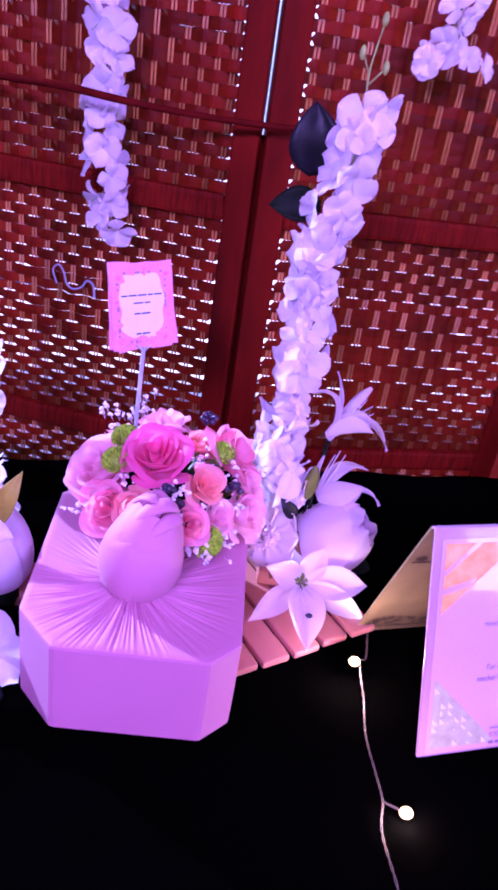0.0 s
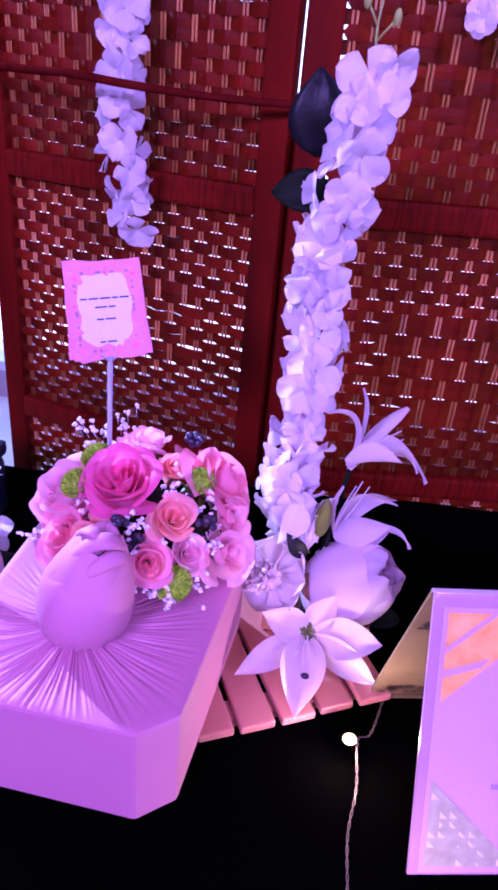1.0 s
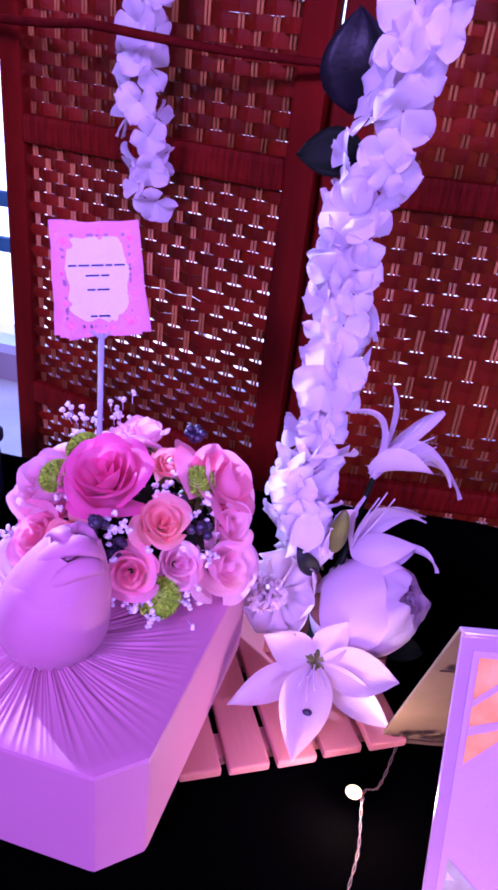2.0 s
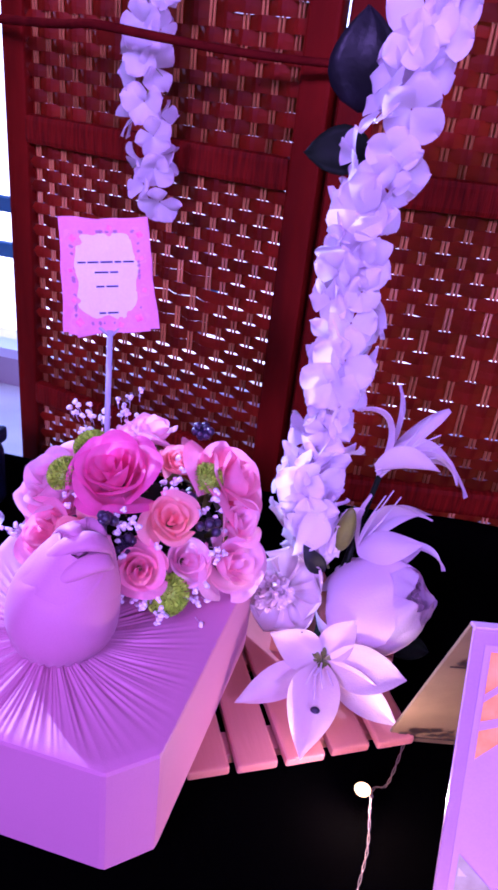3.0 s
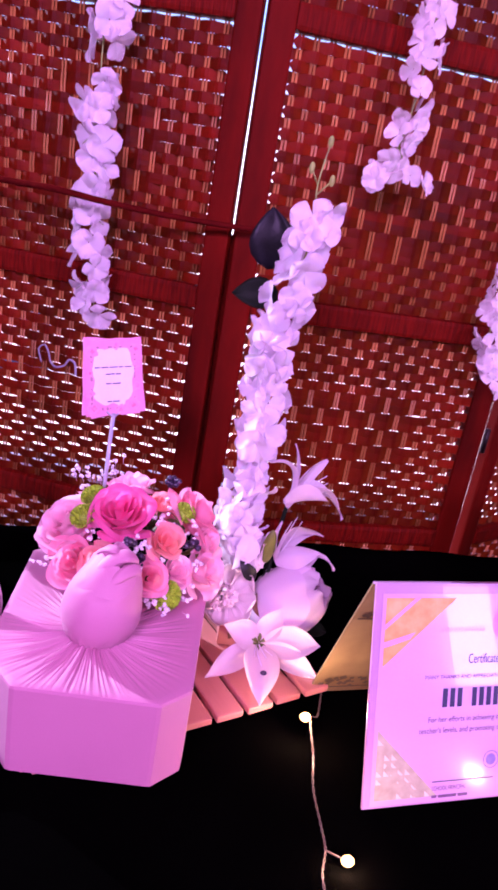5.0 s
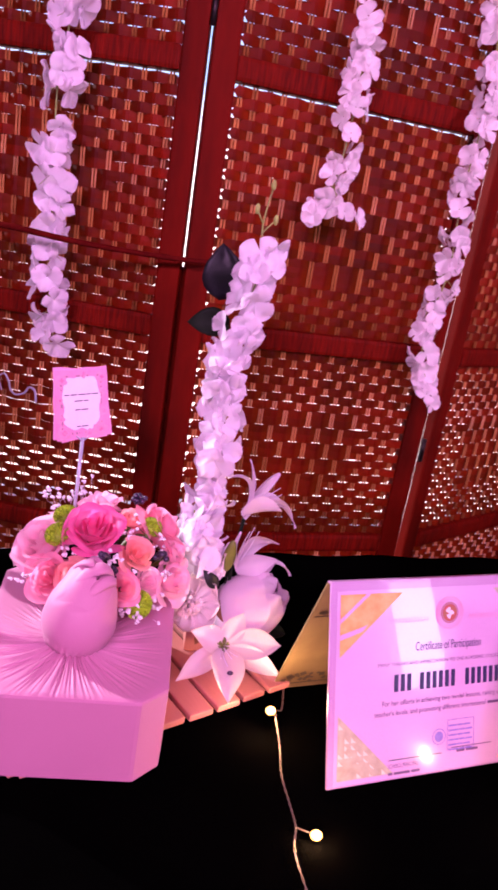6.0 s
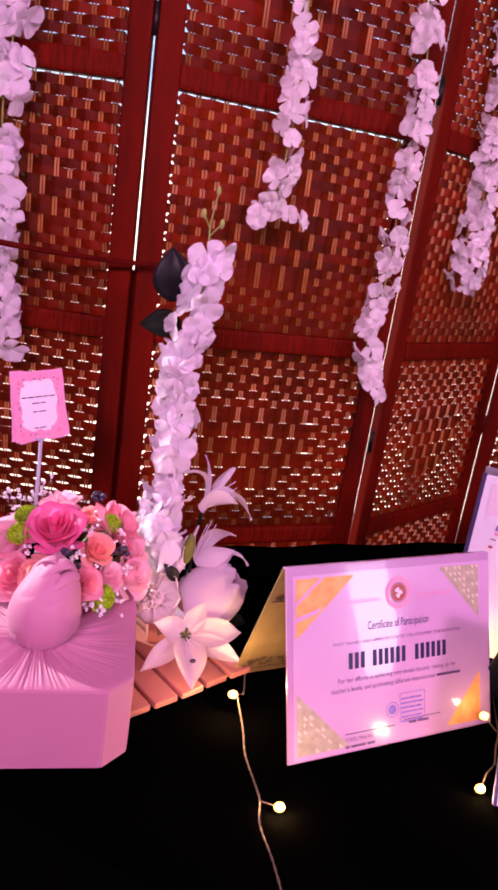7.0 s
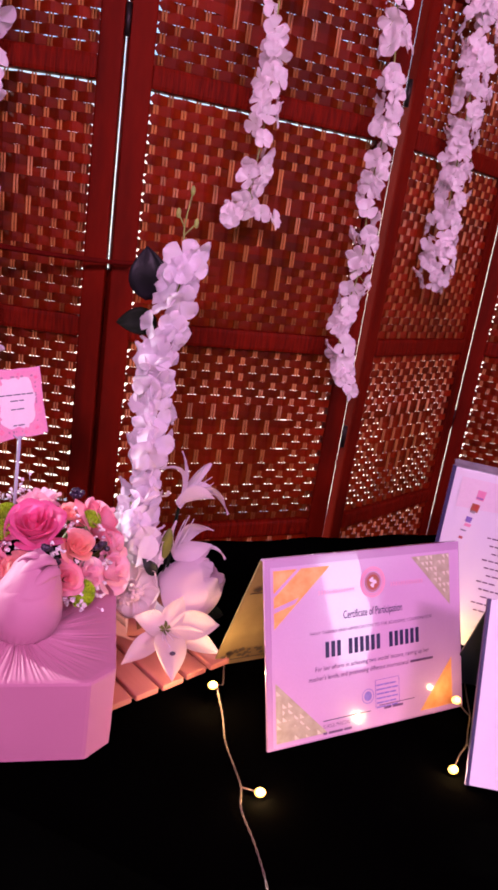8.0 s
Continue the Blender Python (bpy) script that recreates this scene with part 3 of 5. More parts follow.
def bud_wrap(start, sweep, lift, foot, top, curl):
    """A fold of cloth laid round the upper bud, its free edge rolled over."""
    bm = bmesh.new()
    n, m = 44, 22
    outer, inner = [], []
    for i in range(n + 1):
        u = i / n
        ease = math.sin(math.pi * u) ** 0.5
        crest = top - (top - foot) * 0.40 * u ** 1.3
        co, ci = [], []
        for j in range(m + 1):
            v = j / m
            t = foot + (crest - foot) * v
            a = radians(start + sweep * (u + 0.16 * (1 - v)))
            roll = curl * ease * max(0.0, (v - 0.70) / 0.30) ** 2
            crease = 0.0008 * math.sin(7 * a + 3 * t) * v
            rr = bud_radius(min(t, 1.0)) * (1 + 0.10 * max(0.0, t - 0.55)) - 0.0006 + (lift + 0.0006) * min(1.0, v * 1.6) * (0.25 + 0.75 * ease) + roll + crease
            z = BUD_H * t * 0.97 - 0.7 * curl * ease * max(0.0, (v - 0.88) / 0.12) ** 2
            off = 0.010 * max(0.0, t - 0.55)
            co.append(bm.verts.new((rr * math.cos(a) + off, rr * math.sin(a), z)))
            ci.append(bm.verts.new(((rr - 0.0012) * math.cos(a) + off, (rr - 0.0012) * math.sin(a), z - 0.0002)))
        outer.append(co)
        inner.append(ci)
    for side, flip in ((outer, False), (inner, True)):
        for a, b in zip(side, side[1:]):
            for j in range(m):
                f = (a[j], b[j], b[j + 1], a[j + 1])
                bm.faces.new(f[::-1] if flip else f)
    for i in range(n):
        bm.faces.new((outer[i][m], outer[i + 1][m], inner[i + 1][m], inner[i][m]))
    for k in (0, n):
        for j in range(m):
            bm.faces.new((outer[k][j], outer[k][j + 1], inner[k][j + 1], inner[k][j]))
    return bm


def cloth_roll(stops, thick):
    """A soft roll of cloth laid over the bud; stops: angle, height along the bud."""
    pts = []
    for a, t, out in stops:
        rr = bud_radius(min(t, 1.0)) + out
        pts.append((rr * math.cos(radians(a)) + 0.010 * max(0.0, t - 0.55), rr * math.sin(radians(a)), BUD_H * 0.97 * t))
    pts = curve_through(pts, 8)
    bm = bmesh.new()
    rings, sides = [], 12
    for i, p in enumerate(pts):
        d = (pts[min(i + 1, len(pts) - 1)] - pts[max(i - 1, 0)]).normalized()
        out = Vector((p.x, p.y, 0.3 * p.z)).normalized()
        a = d.cross(out).normalized()
        b = a.cross(d)
        w = thick * max(0.06, math.sin(math.pi * i / (len(pts) - 1))) ** 0.6
        rings.append([bm.verts.new(p + w * (1.35 * math.cos(2 * math.pi * k / sides) * a + 0.62 * math.sin(2 * math.pi * k / sides) * b)) for k in range(sides)])
    for r0, r1 in zip(rings, rings[1:]):
        for k in range(sides):
            bm.faces.new((r0[k], r0[(k + 1) % sides], r1[(k + 1) % sides], r1[k]))
    bm.faces.new(rings[0][::-1])
    bm.faces.new(rings[-1])
    return bm


part("body", gift_body(), SATIN, gift, smooth=False)
part("lid", pleated_lid(), SATIN, gift, "radially pleated fabric lid")
knob = part("knob", bud_knob(), SATIN, gift, "folded fabric bud knob", m=pose(KX, KY - 0.002, BZ1 - BZ0 - 0.001, -15, 8, 0))
for st, sw, lf, ft, tp, cu in ((125, 235, 0.0008, 0.60, 1.03, 0.0034), (20, 140, 0.0006, 0.74, 1.02, 0.0030)):
    part("fold", bud_wrap(st, sw, lf, ft, tp, cu), SATIN, knob)

for stops, thick in ((((215, 0.70, -0.003), (235, 0.86, -0.001), (258, 0.97, 0.001), (300, 1.02, 0.002), (350, 0.97, 0.001), (20, 0.86, -0.003)), 0.0062),
                     (((262, 0.66, -0.003), (282, 0.80, 0.000), (305, 0.89, 0.003), (335, 0.90, 0.004), (5, 0.82, -0.002)), 0.0052),
                     (((150, 0.74, -0.003), (165, 0.90, 0.000), (190, 1.00, 0.002), (240, 1.04, 0.000), (300, 1.00, -0.004)), 0.0055)):
    part("fold", cloth_roll(stops, thick), SATIN, knob)

# ---------------- flowers ----------------
def floret(seed, petals=4, length=0.0225, width=0.0235):
    """A silk blossom of broad rounded petals, each bent its own way."""
    random.seed(seed)
    bm = bmesh.new()
    for k in range(petals):
        petal(bm, pose(0, 0, 0.0006 * (k % 2), 0, 0, 360 / petals * k + random.uniform(-13, 13)) @ pose(0, 0.0008, 0, random.uniform(-14, 10), random.uniform(-16, 16), 0), length * random.uniform(0.84, 1.12),
              width * random.uniform(0.9, 1.14), (random.uniform(22, 50), random.uniform(2, 26), random.uniform(-42, 6)), floret_profile, random.uniform(-0.22, 0.34), 0.075, 7, 8)
    return bm


def rose_bloom(seed, radius, open_=1.0, count=15):
    """Petals wrapped one round the other into a bowl, the outer ones lower and rolled over at the rim."""
    random.seed(seed)
    bm = bmesh.new()
    uv = bm.loops.layers.uv.verify()
    turn = random.uniform(0, 360)
    n, m = 16, 12
    for k in range(count):
        f = k / (count - 1)
        rim = radius * (0.10 + 0.80 * f ** 0.8 * (0.72 + 0.28 * open_))
        high = radius * (1.12 - (0.40 * open_ + 0.05) * f ** 1.6) * random.uniform(0.90, 1.08)
        sweep = 215 - 105 * f
        lip = radius * (0.04 + 0.26 * f * open_) * random.uniform(0.4, 1.35)
        lean, ph, skew = random.uniform(-0.16, 0.16), random.uniform(0, 6.28), random.uniform(-0.3, 0.3)
        rows = []
        for i in range(n + 1):
            u = i / n
            across = 2 * u - 1
            tip = 1 - (0.30 + 0.25 * f) * abs(across) ** 2.2 + 0.10 * math.exp(-((across - skew) / 0.20) ** 2) * f + 0.035 * math.sin(ph + 11 * u)
            row = []
            for j in range(m + 1):
                v = j / m
                bowl = math.sin(min(1.0, 0.10 + 1.05 * v) * math.pi / 2) ** 0.75
                roll = max(0.0, (v - 0.70) / 0.30) ** 2 * (1 - 0.5 * abs(across) ** 2)
                r = rim * bowl * (1 + 0.13 * across * (0.4 + 0.6 * v)) + lip * roll + radius * (0.03 + 0.05 * f) * v * v * math.sin(ph + 8 * u) + radius * 0.03 * v * math.sin(2 * ph + 4 * u)
                z = high * v * tip - 0.62 * lip * roll + lean * rim * across * v
                a = radians(turn + sweep * (u - 0.5))
                row.append((bm.verts.new((r * math.cos(a), r * math.sin(a), z)), (u, v)))
            rows.append(row)
        for a, b in zip(rows, rows[1:]):
            for q in range(m):
                four = (a[q], b[q], b[q + 1], a[q + 1])
                fc = bm.faces.new([x for x, _ in four])
                for l, (_, c) in zip(fc.loops, four):
                    l[uv].uv = c
        turn += 137.5 if k > 3 else 165
    return bm


def peony_bloom(seed, radius):
    """A closed globe: broad petals lie round it, ruffled ones show in its mouth."""
    random.seed(seed)
    bm = bmesh.new()
    uv = bm.loops.layers.uv.verify()
    for k in range(9):
        start, sweep = k * 137.5, random.uniform(125, 160)
        reach = 0.74 + 0.028 * k if k < 6 else random.uniform(0.82, 0.96)
        lift = 1.0 + 0.018 * (8 - k)
        rows = []
        n, m = 14, 12
        for i in range(n + 1):
            u = i / n
            edge = 0.78 + 0.22 * math.sin(math.pi * u) ** 0.5
            row = []
            for q in range(m + 1):
                v = q / m
                inc = math.pi * (0.02 + reach * edge * v)
                az = radians(start + sweep * (u - 0.5))
                rr = radius * lift * (1 + 0.05 * v * math.sin(7 * u + k) + 0.10 * max(0.0, v - 0.75) * 4 * math.sin(13 * u + 2 * k) * 0.5)
                row.append((bm.verts.new((rr * math.sin(inc) * math.cos(az), rr * math.sin(inc) * math.sin(az), radius * 1.32 - rr * 1.32 * math.cos(inc))), (u, v)))
            rows.append(row)
        for a, b in zip(rows, rows[1:]):
            for q in range(m):
                four = (a[q], b[q], b[q + 1], a[q + 1])
                f = bm.faces.new([x for x, _ in four])
                for l, (_, c) in zip(f.loops, four):
                    l[uv].uv = c
    for k in range(44):
        petal(bm, pose(0, 0, radius * 1.20, 0, 0, k * 137.5) @ pose(0, radius * 0.60 * (k / 44) ** 0.5, 0), radius * random.uniform(0.95, 1.15), radius * 0.7, (88, 86, 104), cup=0.4, ruffle=0.12, nu=6, nv=6)
    return bm


def carnation_bloom(seed, radius):
    random.seed(seed)
    bm = bmesh.new()
    for k in range(46):
        f = (k / 45) ** 0.6
        petal(bm, pose(0, 0, 0, 0, 0, k * 137.5) @ pose(0, radius * 0.1 * f, 0), radius * random.uniform(0.85, 1.05), radius * 0.5,
              (88 - 40 * f, 80 - 52 * f, 70 - 60 * f), cup=0.3, ruffle=0.14, nu=5, nv=6)
    return bm


def lily_flower(seed, base, axis, petals, cup=0.30, profile=None):
    """petals: for each its bow's middle, its tip and its width; base and axis: where the tube begins and where it looks."""
    random.seed(seed)
    bm = bmesh.new()
    base = Vector(base)
    for mid_, tip, width in petals:
        spine_petal(bm, (0, 0, 0), Vector(mid_) - base, Vector(tip) - base, width, axis, profile, cup * random.uniform(0.75, 1.25), 0.028, 14, 8)
    return bm


def filaments(seed, ends, anther=0.0):
    """Thin bowed threads from the origin to each end."""
    random.seed(seed)
    bm = bmesh.new()
    for e in ends:
        e = Vector(e)
        tube(bm, curve_through([(0, 0, 0), e * 0.5 + Vector([random.uniform(-0.003, 0.003) for _ in range(3)]), e], 4), 0.0010, 5, taper=0.0006)
        if anther:
            ball(bm, e, anther, (1.6, 1.0, 0.8), 4, 6)
    return bm


def pompon(seed, radius):
    random.seed(seed)
    bm = bmesh.new()
    for k in range(190):
        t = (k + 0.5) / 190
        inc = math.acos(1 - 1.25 * t)
        az = k * 2.39996
        d = Vector((math.sin(inc) * math.cos(az), math.sin(inc) * math.sin(az), math.cos(inc)))
        petal(bm, facing(Vector((d.x * 1.1, d.y * 1.1, d.z * 0.55)) * radius * 0.72, Vector((d.x, d.y, d.z + 0.3)), random.uniform(0, 360)), radius * 0.34, radius * 0.20, (85, 78, 60), cup=0.5, nu=3, nv=2)
    ball(bm, (0, 0, 0), radius * 0.80, (1.05, 1.05, 0.6), 6, 12)
    return bm


def leaf_blade(length, width, bend=(25, 5, -25)):
    bm = bmesh.new()
    petal(bm, Matrix.Identity(4), length, width, bend, leaf_profile, cup=0.28, ruffle=0.02, nu=10, nv=6)
    top = list(bm.faces)
    ext = bmesh.ops.extrude_face_region(bm, geom=top)
    for v in (g for g in ext["geom"] if isinstance(g, bmesh.types.BMVert)):
        v.co.z -= 0.0006
    return bm


FLORETS = [finish("floret", floret(20 + k, 5 if k == 3 else 4), GARLAND_PETAL) for k in range(8)]
WHITE_FLORETS = [finish("floret", floret(40 + k, 5 if k % 4 == 1 else 4, 0.0265, 0.0275), WHITE_PETAL) for k in range(8)]


def flower_string(owner, base_m, path, meshes, seed, step, reach, size, front=0.35, clump=0.0, thin=0.0):
    """Florets round a stem through the points of a path; clump: the length from one bunch to the next; thin: how bare the stem is between."""
    random.seed(seed)
    pts = curve_through(path, 8)
    part("stem", tube(bmesh.new(), [base_m @ p for p in pts], 0.0013, 6), STEM_GREEN, owner, "thin yellow-green stem")
    run, done, k = 0.0, 0.0, 0
    for a, b in zip(pts, pts[1:]):
        run += (b - a).length
        done += (b - a).length
        full = 1.0
        if clump:
            full = abs(math.sin(math.pi * done / clump + 0.5 * math.sin(done * 23 + seed))) ** 0.7
        while run > 0:
            run -= step * random.uniform(0.75, 1.25)
            if random.random() < thin * (1 - full) * 1.6:
                continue
            az = k * 2.2 + random.uniform(-0.6, 0.6)
            d = Vector((math.cos(az), math.sin(az) - front, random.uniform(-0.5, 0.35))).normalized()
            p = a.lerp(b, random.random()) + d * reach * random.uniform(0.5, 1.1) * (0.55 + 0.55 * full)
            m = facing(base_m @ p, d + Vector((0, -0.30, random.uniform(-0.45, 0.35))), random.uniform(0, 360), size * random.uniform(0.78, 1.15))
            share("floret", random.choice(meshes), owner, m)
            if random.random() < thin * 0.7:
                part("sprig", tube(bmesh.new(), [base_m @ a, base_m @ (a + d * reach * 1.4 + Vector((0, 0, -0.012)))], 0.0006, 4, taper=0.0004), STEM_GREEN, owner, "thin dry sprig")
            k += 1


def hanging_garland(x, y, z, path, seed, label, step=0.0100, reach=0.015, size=1.0, clump=0.07, thin=0.3):
    g = thing("hanging_garland", x, y, z, label, "flower garland", "garlands hung on the screen")
    flower_string(g, Matrix.Translation((-x, -y, -z)), path, FLORETS if seed > 1 else WHITE_FLORETS, seed, step, reach, size, 0.35, clump, thin)
    return g


hanging_garland(-0.17, 0.992, 1.83, [(-0.160, 1.0, 1.83), (-0.166, 0.982, 1.58), (-0.177, 0.985, 1.50), (-0.178, 0.985, 1.43), (-0.174, 0.985, 1.35), (-0.175, 0.985, 1.27), (-0.170, 0.985, 1.19), (-0.158, 0.985, 1.118)], 1,
                "white artificial blossom garland hanging down the woven screen", size=1.0, step=0.0105, reach=0.016, clump=0.075, thin=0.5)
fork = hanging_garland(0.24, 0.99, 1.83, [(0.246, 1.0, 1.83), (0.247, 0.99, 1.66), (0.250, 0.985, 1.568), (0.245, 0.98, 1.479), (0.234, 0.975, 1.411), (0.212, 0.97, 1.365)], 2,
                "pale pink blossom garland with a forked end on the screen", step=0.0100, size=0.93, reach=0.014, clump=0.085, thin=0.32)
flower_string(fork, Matrix.Translation((-0.24, -0.99, -1.83)), [(0.236, 0.975, 1.415), (0.255, 0.975, 1.385), (0.275, 0.975, 1.368)], FLORETS, 6, 0.018, 0.008, 0.85)
flower_string(fork, Matrix.Translation((-0.24, -0.99, -1.83)), [(0.225, 0.975, 1.385), (0.205, 0.97, 1.372)], FLORETS, 7, 0.010, 0.012, 0.9)
hanging_garland(0.445, 1.03, 1.83, [(0.448, 1.04, 1.83), (0.450, 1.03, 1.713), (0.461, 1.03, 1.644), (0.464, 1.03, 1.544), (0.459, 1.03, 1.437), (0.466, 1.03, 1.317), (0.449, 1.03, 1.226), (0.457, 1.03, 1.156), (0.482, 1.03, 1.095)], 3,
                "long sparse pale pink blossom garland hung by the screen's hinge", step=0.0080, reach=0.014, size=0.88, clump=0.105, thin=0.38)
hanging_garland(0.66, 1.14, 1.83, [(0.640, 1.15, 1.83), (0.647, 1.13, 1.79), (0.658, 1.135, 1.694), (0.662, 1.138, 1.568), (0.664, 1.138, 1.465), (0.660, 1.135, 1.324), (0.662, 1.135, 1.292)], 4,
                "dense rosy blossom garland hung on the far screen panel", step=0.0040, reach=0.027, size=0.80, clump=0.14, thin=0.15)

# the thin twig in front of the garland
twig = thing("twig", -0.40, 1.03, 1.285, "thin dark red twig fixed across the woven screen", "twig")
part("stick", tube(bmesh.new(), [Vector(p) - Vector((-0.40, 1.03, 1.285)) for p in curve_through([(-0.44, 1.075, 1.284), (-0.292, 1.0, 1.284), (-0.22, 0.945, 1.286), (-0.146, 0.93, 1.281), (-0.06, 0.955, 1.276), (0.045, 0.965, 1.276), (0.075, 0.99, 1.279)])], 0.0052, 8, taper=0.0036), TWIG, twig)

# a bit of grey cord caught in the weave
cord = thing("cord", -0.218, 1.036, 1.020, "short grey cord looped through the woven screen", "cord")
CORD = [(-0.246, 1.016), (-0.252, 1.036), (-0.243, 1.045), (-0.235, 1.034), (-0.231, 1.020), (-0.222, 1.013), (-0.208, 1.018), (-0.200, 1.029), (-0.190, 1.025), (-0.187, 1.006)]
part("strand", tube(bmesh.new(), [Vector((x + 0.218, 1.0445 - 0.241 * (x + 0.2507) - 1.036, z - 1.020)) for x, z in ((q.x, q.z) for q in curve_through([(a, 0, b) for a, b in CORD], 6))], 0.0014, 7, taper=0.0019), ACRYLIC, cord)

# ---------------- the tall flower arrangement ----------------
AX, AY = 0.145, 0.735
arr = thing("flower_arrangement", AX, AY, TT, "tall white blossom stem with lilies and peony beside the pink box", "flower arrangement", "flower arrangements")
A_INV = Matrix.Translation((-AX, -AY, -TT))
part("base", boxed(-0.052, 0.05, -0.028, 0.045, 0.024, 0.050, bevel=0.004), LEAF_DARK, arr, "dark foam base", smooth=False)
for a in ((-0.058, 0.056, -0.034, -0.030), (-0.058, 0.056, 0.047, 0.051), (-0.058, -0.054, -0.030, 0.047), (0.052, 0.056, -0.030, 0.047)):
    part("pot_side", boxed(*a, 0.0225, 0.052, bevel=0.001), PINK_WOOD, arr, "pale pink pot side", False)
STEM_PATH = [(0.125, 0.76, 0.84), (0.094, 0.775, 0.90), (0.099, 0.775, 0.967), (0.102, 0.775, 1.02), (0.101, 0.775, 1.068), (0.095, 0.775, 1.119), (0.095, 0.775, 1.162), (0.103, 0.775, 1.198), (0.111, 0.775, 1.242), (0.119, 0.775, 1.282), (0.119, 0.778, 1.318)]
flower_string(arr, A_INV, STEM_PATH, WHITE_FLORETS, 11, 0.0074, 0.0180, 1.0, 0.5, 0.060, 0.12)
bm = tube(bmesh.new(), [A_INV @ Vector(p) for p in curve_through([(0.119, 0.778, 1.315), (0.116, 0.78, 1.345), (0.121, 0.78, 1.385)])], 0.0014, 5, taper=0.0008)
for p, e in (((0.116, 0.78, 1.345), (0.106, 0.778, 1.362)), ((0.117, 0.78, 1.335), (0.131, 0.778, 1.352)), ((0.121, 0.78, 1.38), (0.122, 0.78, 1.392))):
    tube(bm, [A_INV @ Vector(p), A_INV @ Vector(e)], 0.001, 5)
    part("tip_bud", ball(bmesh.new(), A_INV @ Vector(e), 0.0042, (0.8, 0.8, 1.6), 5, 7), STEM_GREEN, arr, "yellow-green bud")
part("stem_tip", bm, STEM_GREEN, arr, "thin yellow-green stem tip")


def put(name, bm, material, owner, inv, p, normal, label="", spin=0.0):
    return part(name, bm, material, owner, label, m=inv @ facing(p, normal, spin))




def lily_at(seed, base, axis, petals, material, owner, inv, label, cup=0.30, profile=None):
    return part("lily", lily_flower(seed, base, axis, petals, cup, profile), material, owner, label, m=inv @ Matrix.Translation(base))


LILY_N = Vector((0.0, -0.75, 0.66))
LILY_C = Vector((0.139, 0.688, 0.791))
OPEN = [((0.0750, 0.620, 0.781), 0.030, 0.022), ((0.2139, 0.6446, 0.781), 0.031, 0.024), ((0.161, 0.690, 0.846), 0.031, 0.006),
        ((0.0903, 0.6661, 0.8263), 0.036, 0.010), ((0.2131, 0.6666, 0.8137), 0.041, 0.026), ((0.1406, 0.583, 0.782), 0.044, 0.020)]
lily = lily_at(1, LILY_C, LILY_N, [(LILY_C.lerp(Vector(t), 0.48) + LILY_N * h, t, w) for t, w, h in OPEN], CREAM_PETAL, arr, A_INV, "large open white lily", 0.55, lily_narrow)
part("stamen", filaments(1, [(0.006, -0.050, 0.016), (-0.008, -0.048, 0.014), (0.014, -0.044, 0.016), (0.001, -0.058, 0.010), (-0.003, -0.044, 0.022)]), WHITE_PETAL, lily, "thin pale stamens")
part("anther", ball(bmesh.new(), (0.004, -0.066, 0.006), 0.0036, (1.2, 0.9, 0.8), 5, 8), BERRY, lily, "dark anther")
part("throat", floret(76, 6, 0.013, 0.006), LEAF_OLIVE, lily, "green throat of the lily", m=facing((0, 0, 0), LILY_N) @ pose(0, 0, 0.007))
l2 = (0.150, 0.772, 0.950)
lily2 = lily_at(2, l2, (0.85, 0.15, 0.35), (
    ((0.166, 0.812, 0.985), (0.205, 0.835, 0.998), 0.030), ((0.166, 0.796, 0.992), (0.154, 0.815, 1.022), 0.024), ((0.166, 0.776, 1.020), (0.122, 0.777, 1.004), 0.022),
    ((0.196, 0.79, 0.998), (0.238, 0.812, 0.922), 0.030), ((0.200, 0.780, 0.998), (0.222, 0.776, 0.952), 0.030), ((0.172, 0.752, 0.978), (0.205, 0.772, 0.964), 0.046)), LILY_PETAL, arr, A_INV, "white trumpet lily seen from the side", 0.42)
part("stamen", filaments(2, [(0.040, 0.012, 0.052), (0.048, 0.008, 0.046), (0.052, 0.010, 0.036), (0.036, 0.010, 0.060), (0.050, 0.0, 0.028)]), WHITE_PETAL, lily2, "thin white stamens")
l3 = (0.147, 0.748, 0.880)
lily3 = lily_at(3, l3, (0.9, 0.1, 0.2), (
    ((0.165, 0.792, 0.912), (0.210, 0.800, 0.902), 0.026), ((0.150, 0.765, 0.944), (0.210, 0.775, 0.911), 0.038), ((0.175, 0.745, 0.864), (0.207, 0.765, 0.886), 0.024),
    ((0.215, 0.765, 0.904), (0.229, 0.755, 0.872), 0.012), ((0.172, 0.728, 0.905), (0.205, 0.752, 0.897), 0.034), ((0.134, 0.760, 0.908), (0.150, 0.768, 0.928), 0.022)), LILY_PETAL, arr, A_INV, "half-open white lily", 0.36)
part("stamen", filaments(3, [(0.022, 0.022, 0.056), (0.030, 0.024, 0.050), (0.016, 0.020, 0.050)]), WHITE_PETAL, lily3, "thin white stamens")
put("peony", peony_bloom(4, 0.0410), LILY_PETAL, arr, A_INV, (0.138, 0.742, 0.790), (0.66, -0.20, 0.72), "full white peony")
put("carnation", carnation_bloom(5, 0.024), CREAM_PETAL, arr, A_INV, (0.085, 0.700, 0.846), (-0.18, -0.80, 0.50), "ruffled pinkish heart of a peony")
C5, U5, N5 = Vector((0.090, 0.716, 0.836)), Vector((0, 0.64, 0.77)), Vector((-0.06, -0.77, 0.64))
bm = bmesh.new()
random.seed(75)
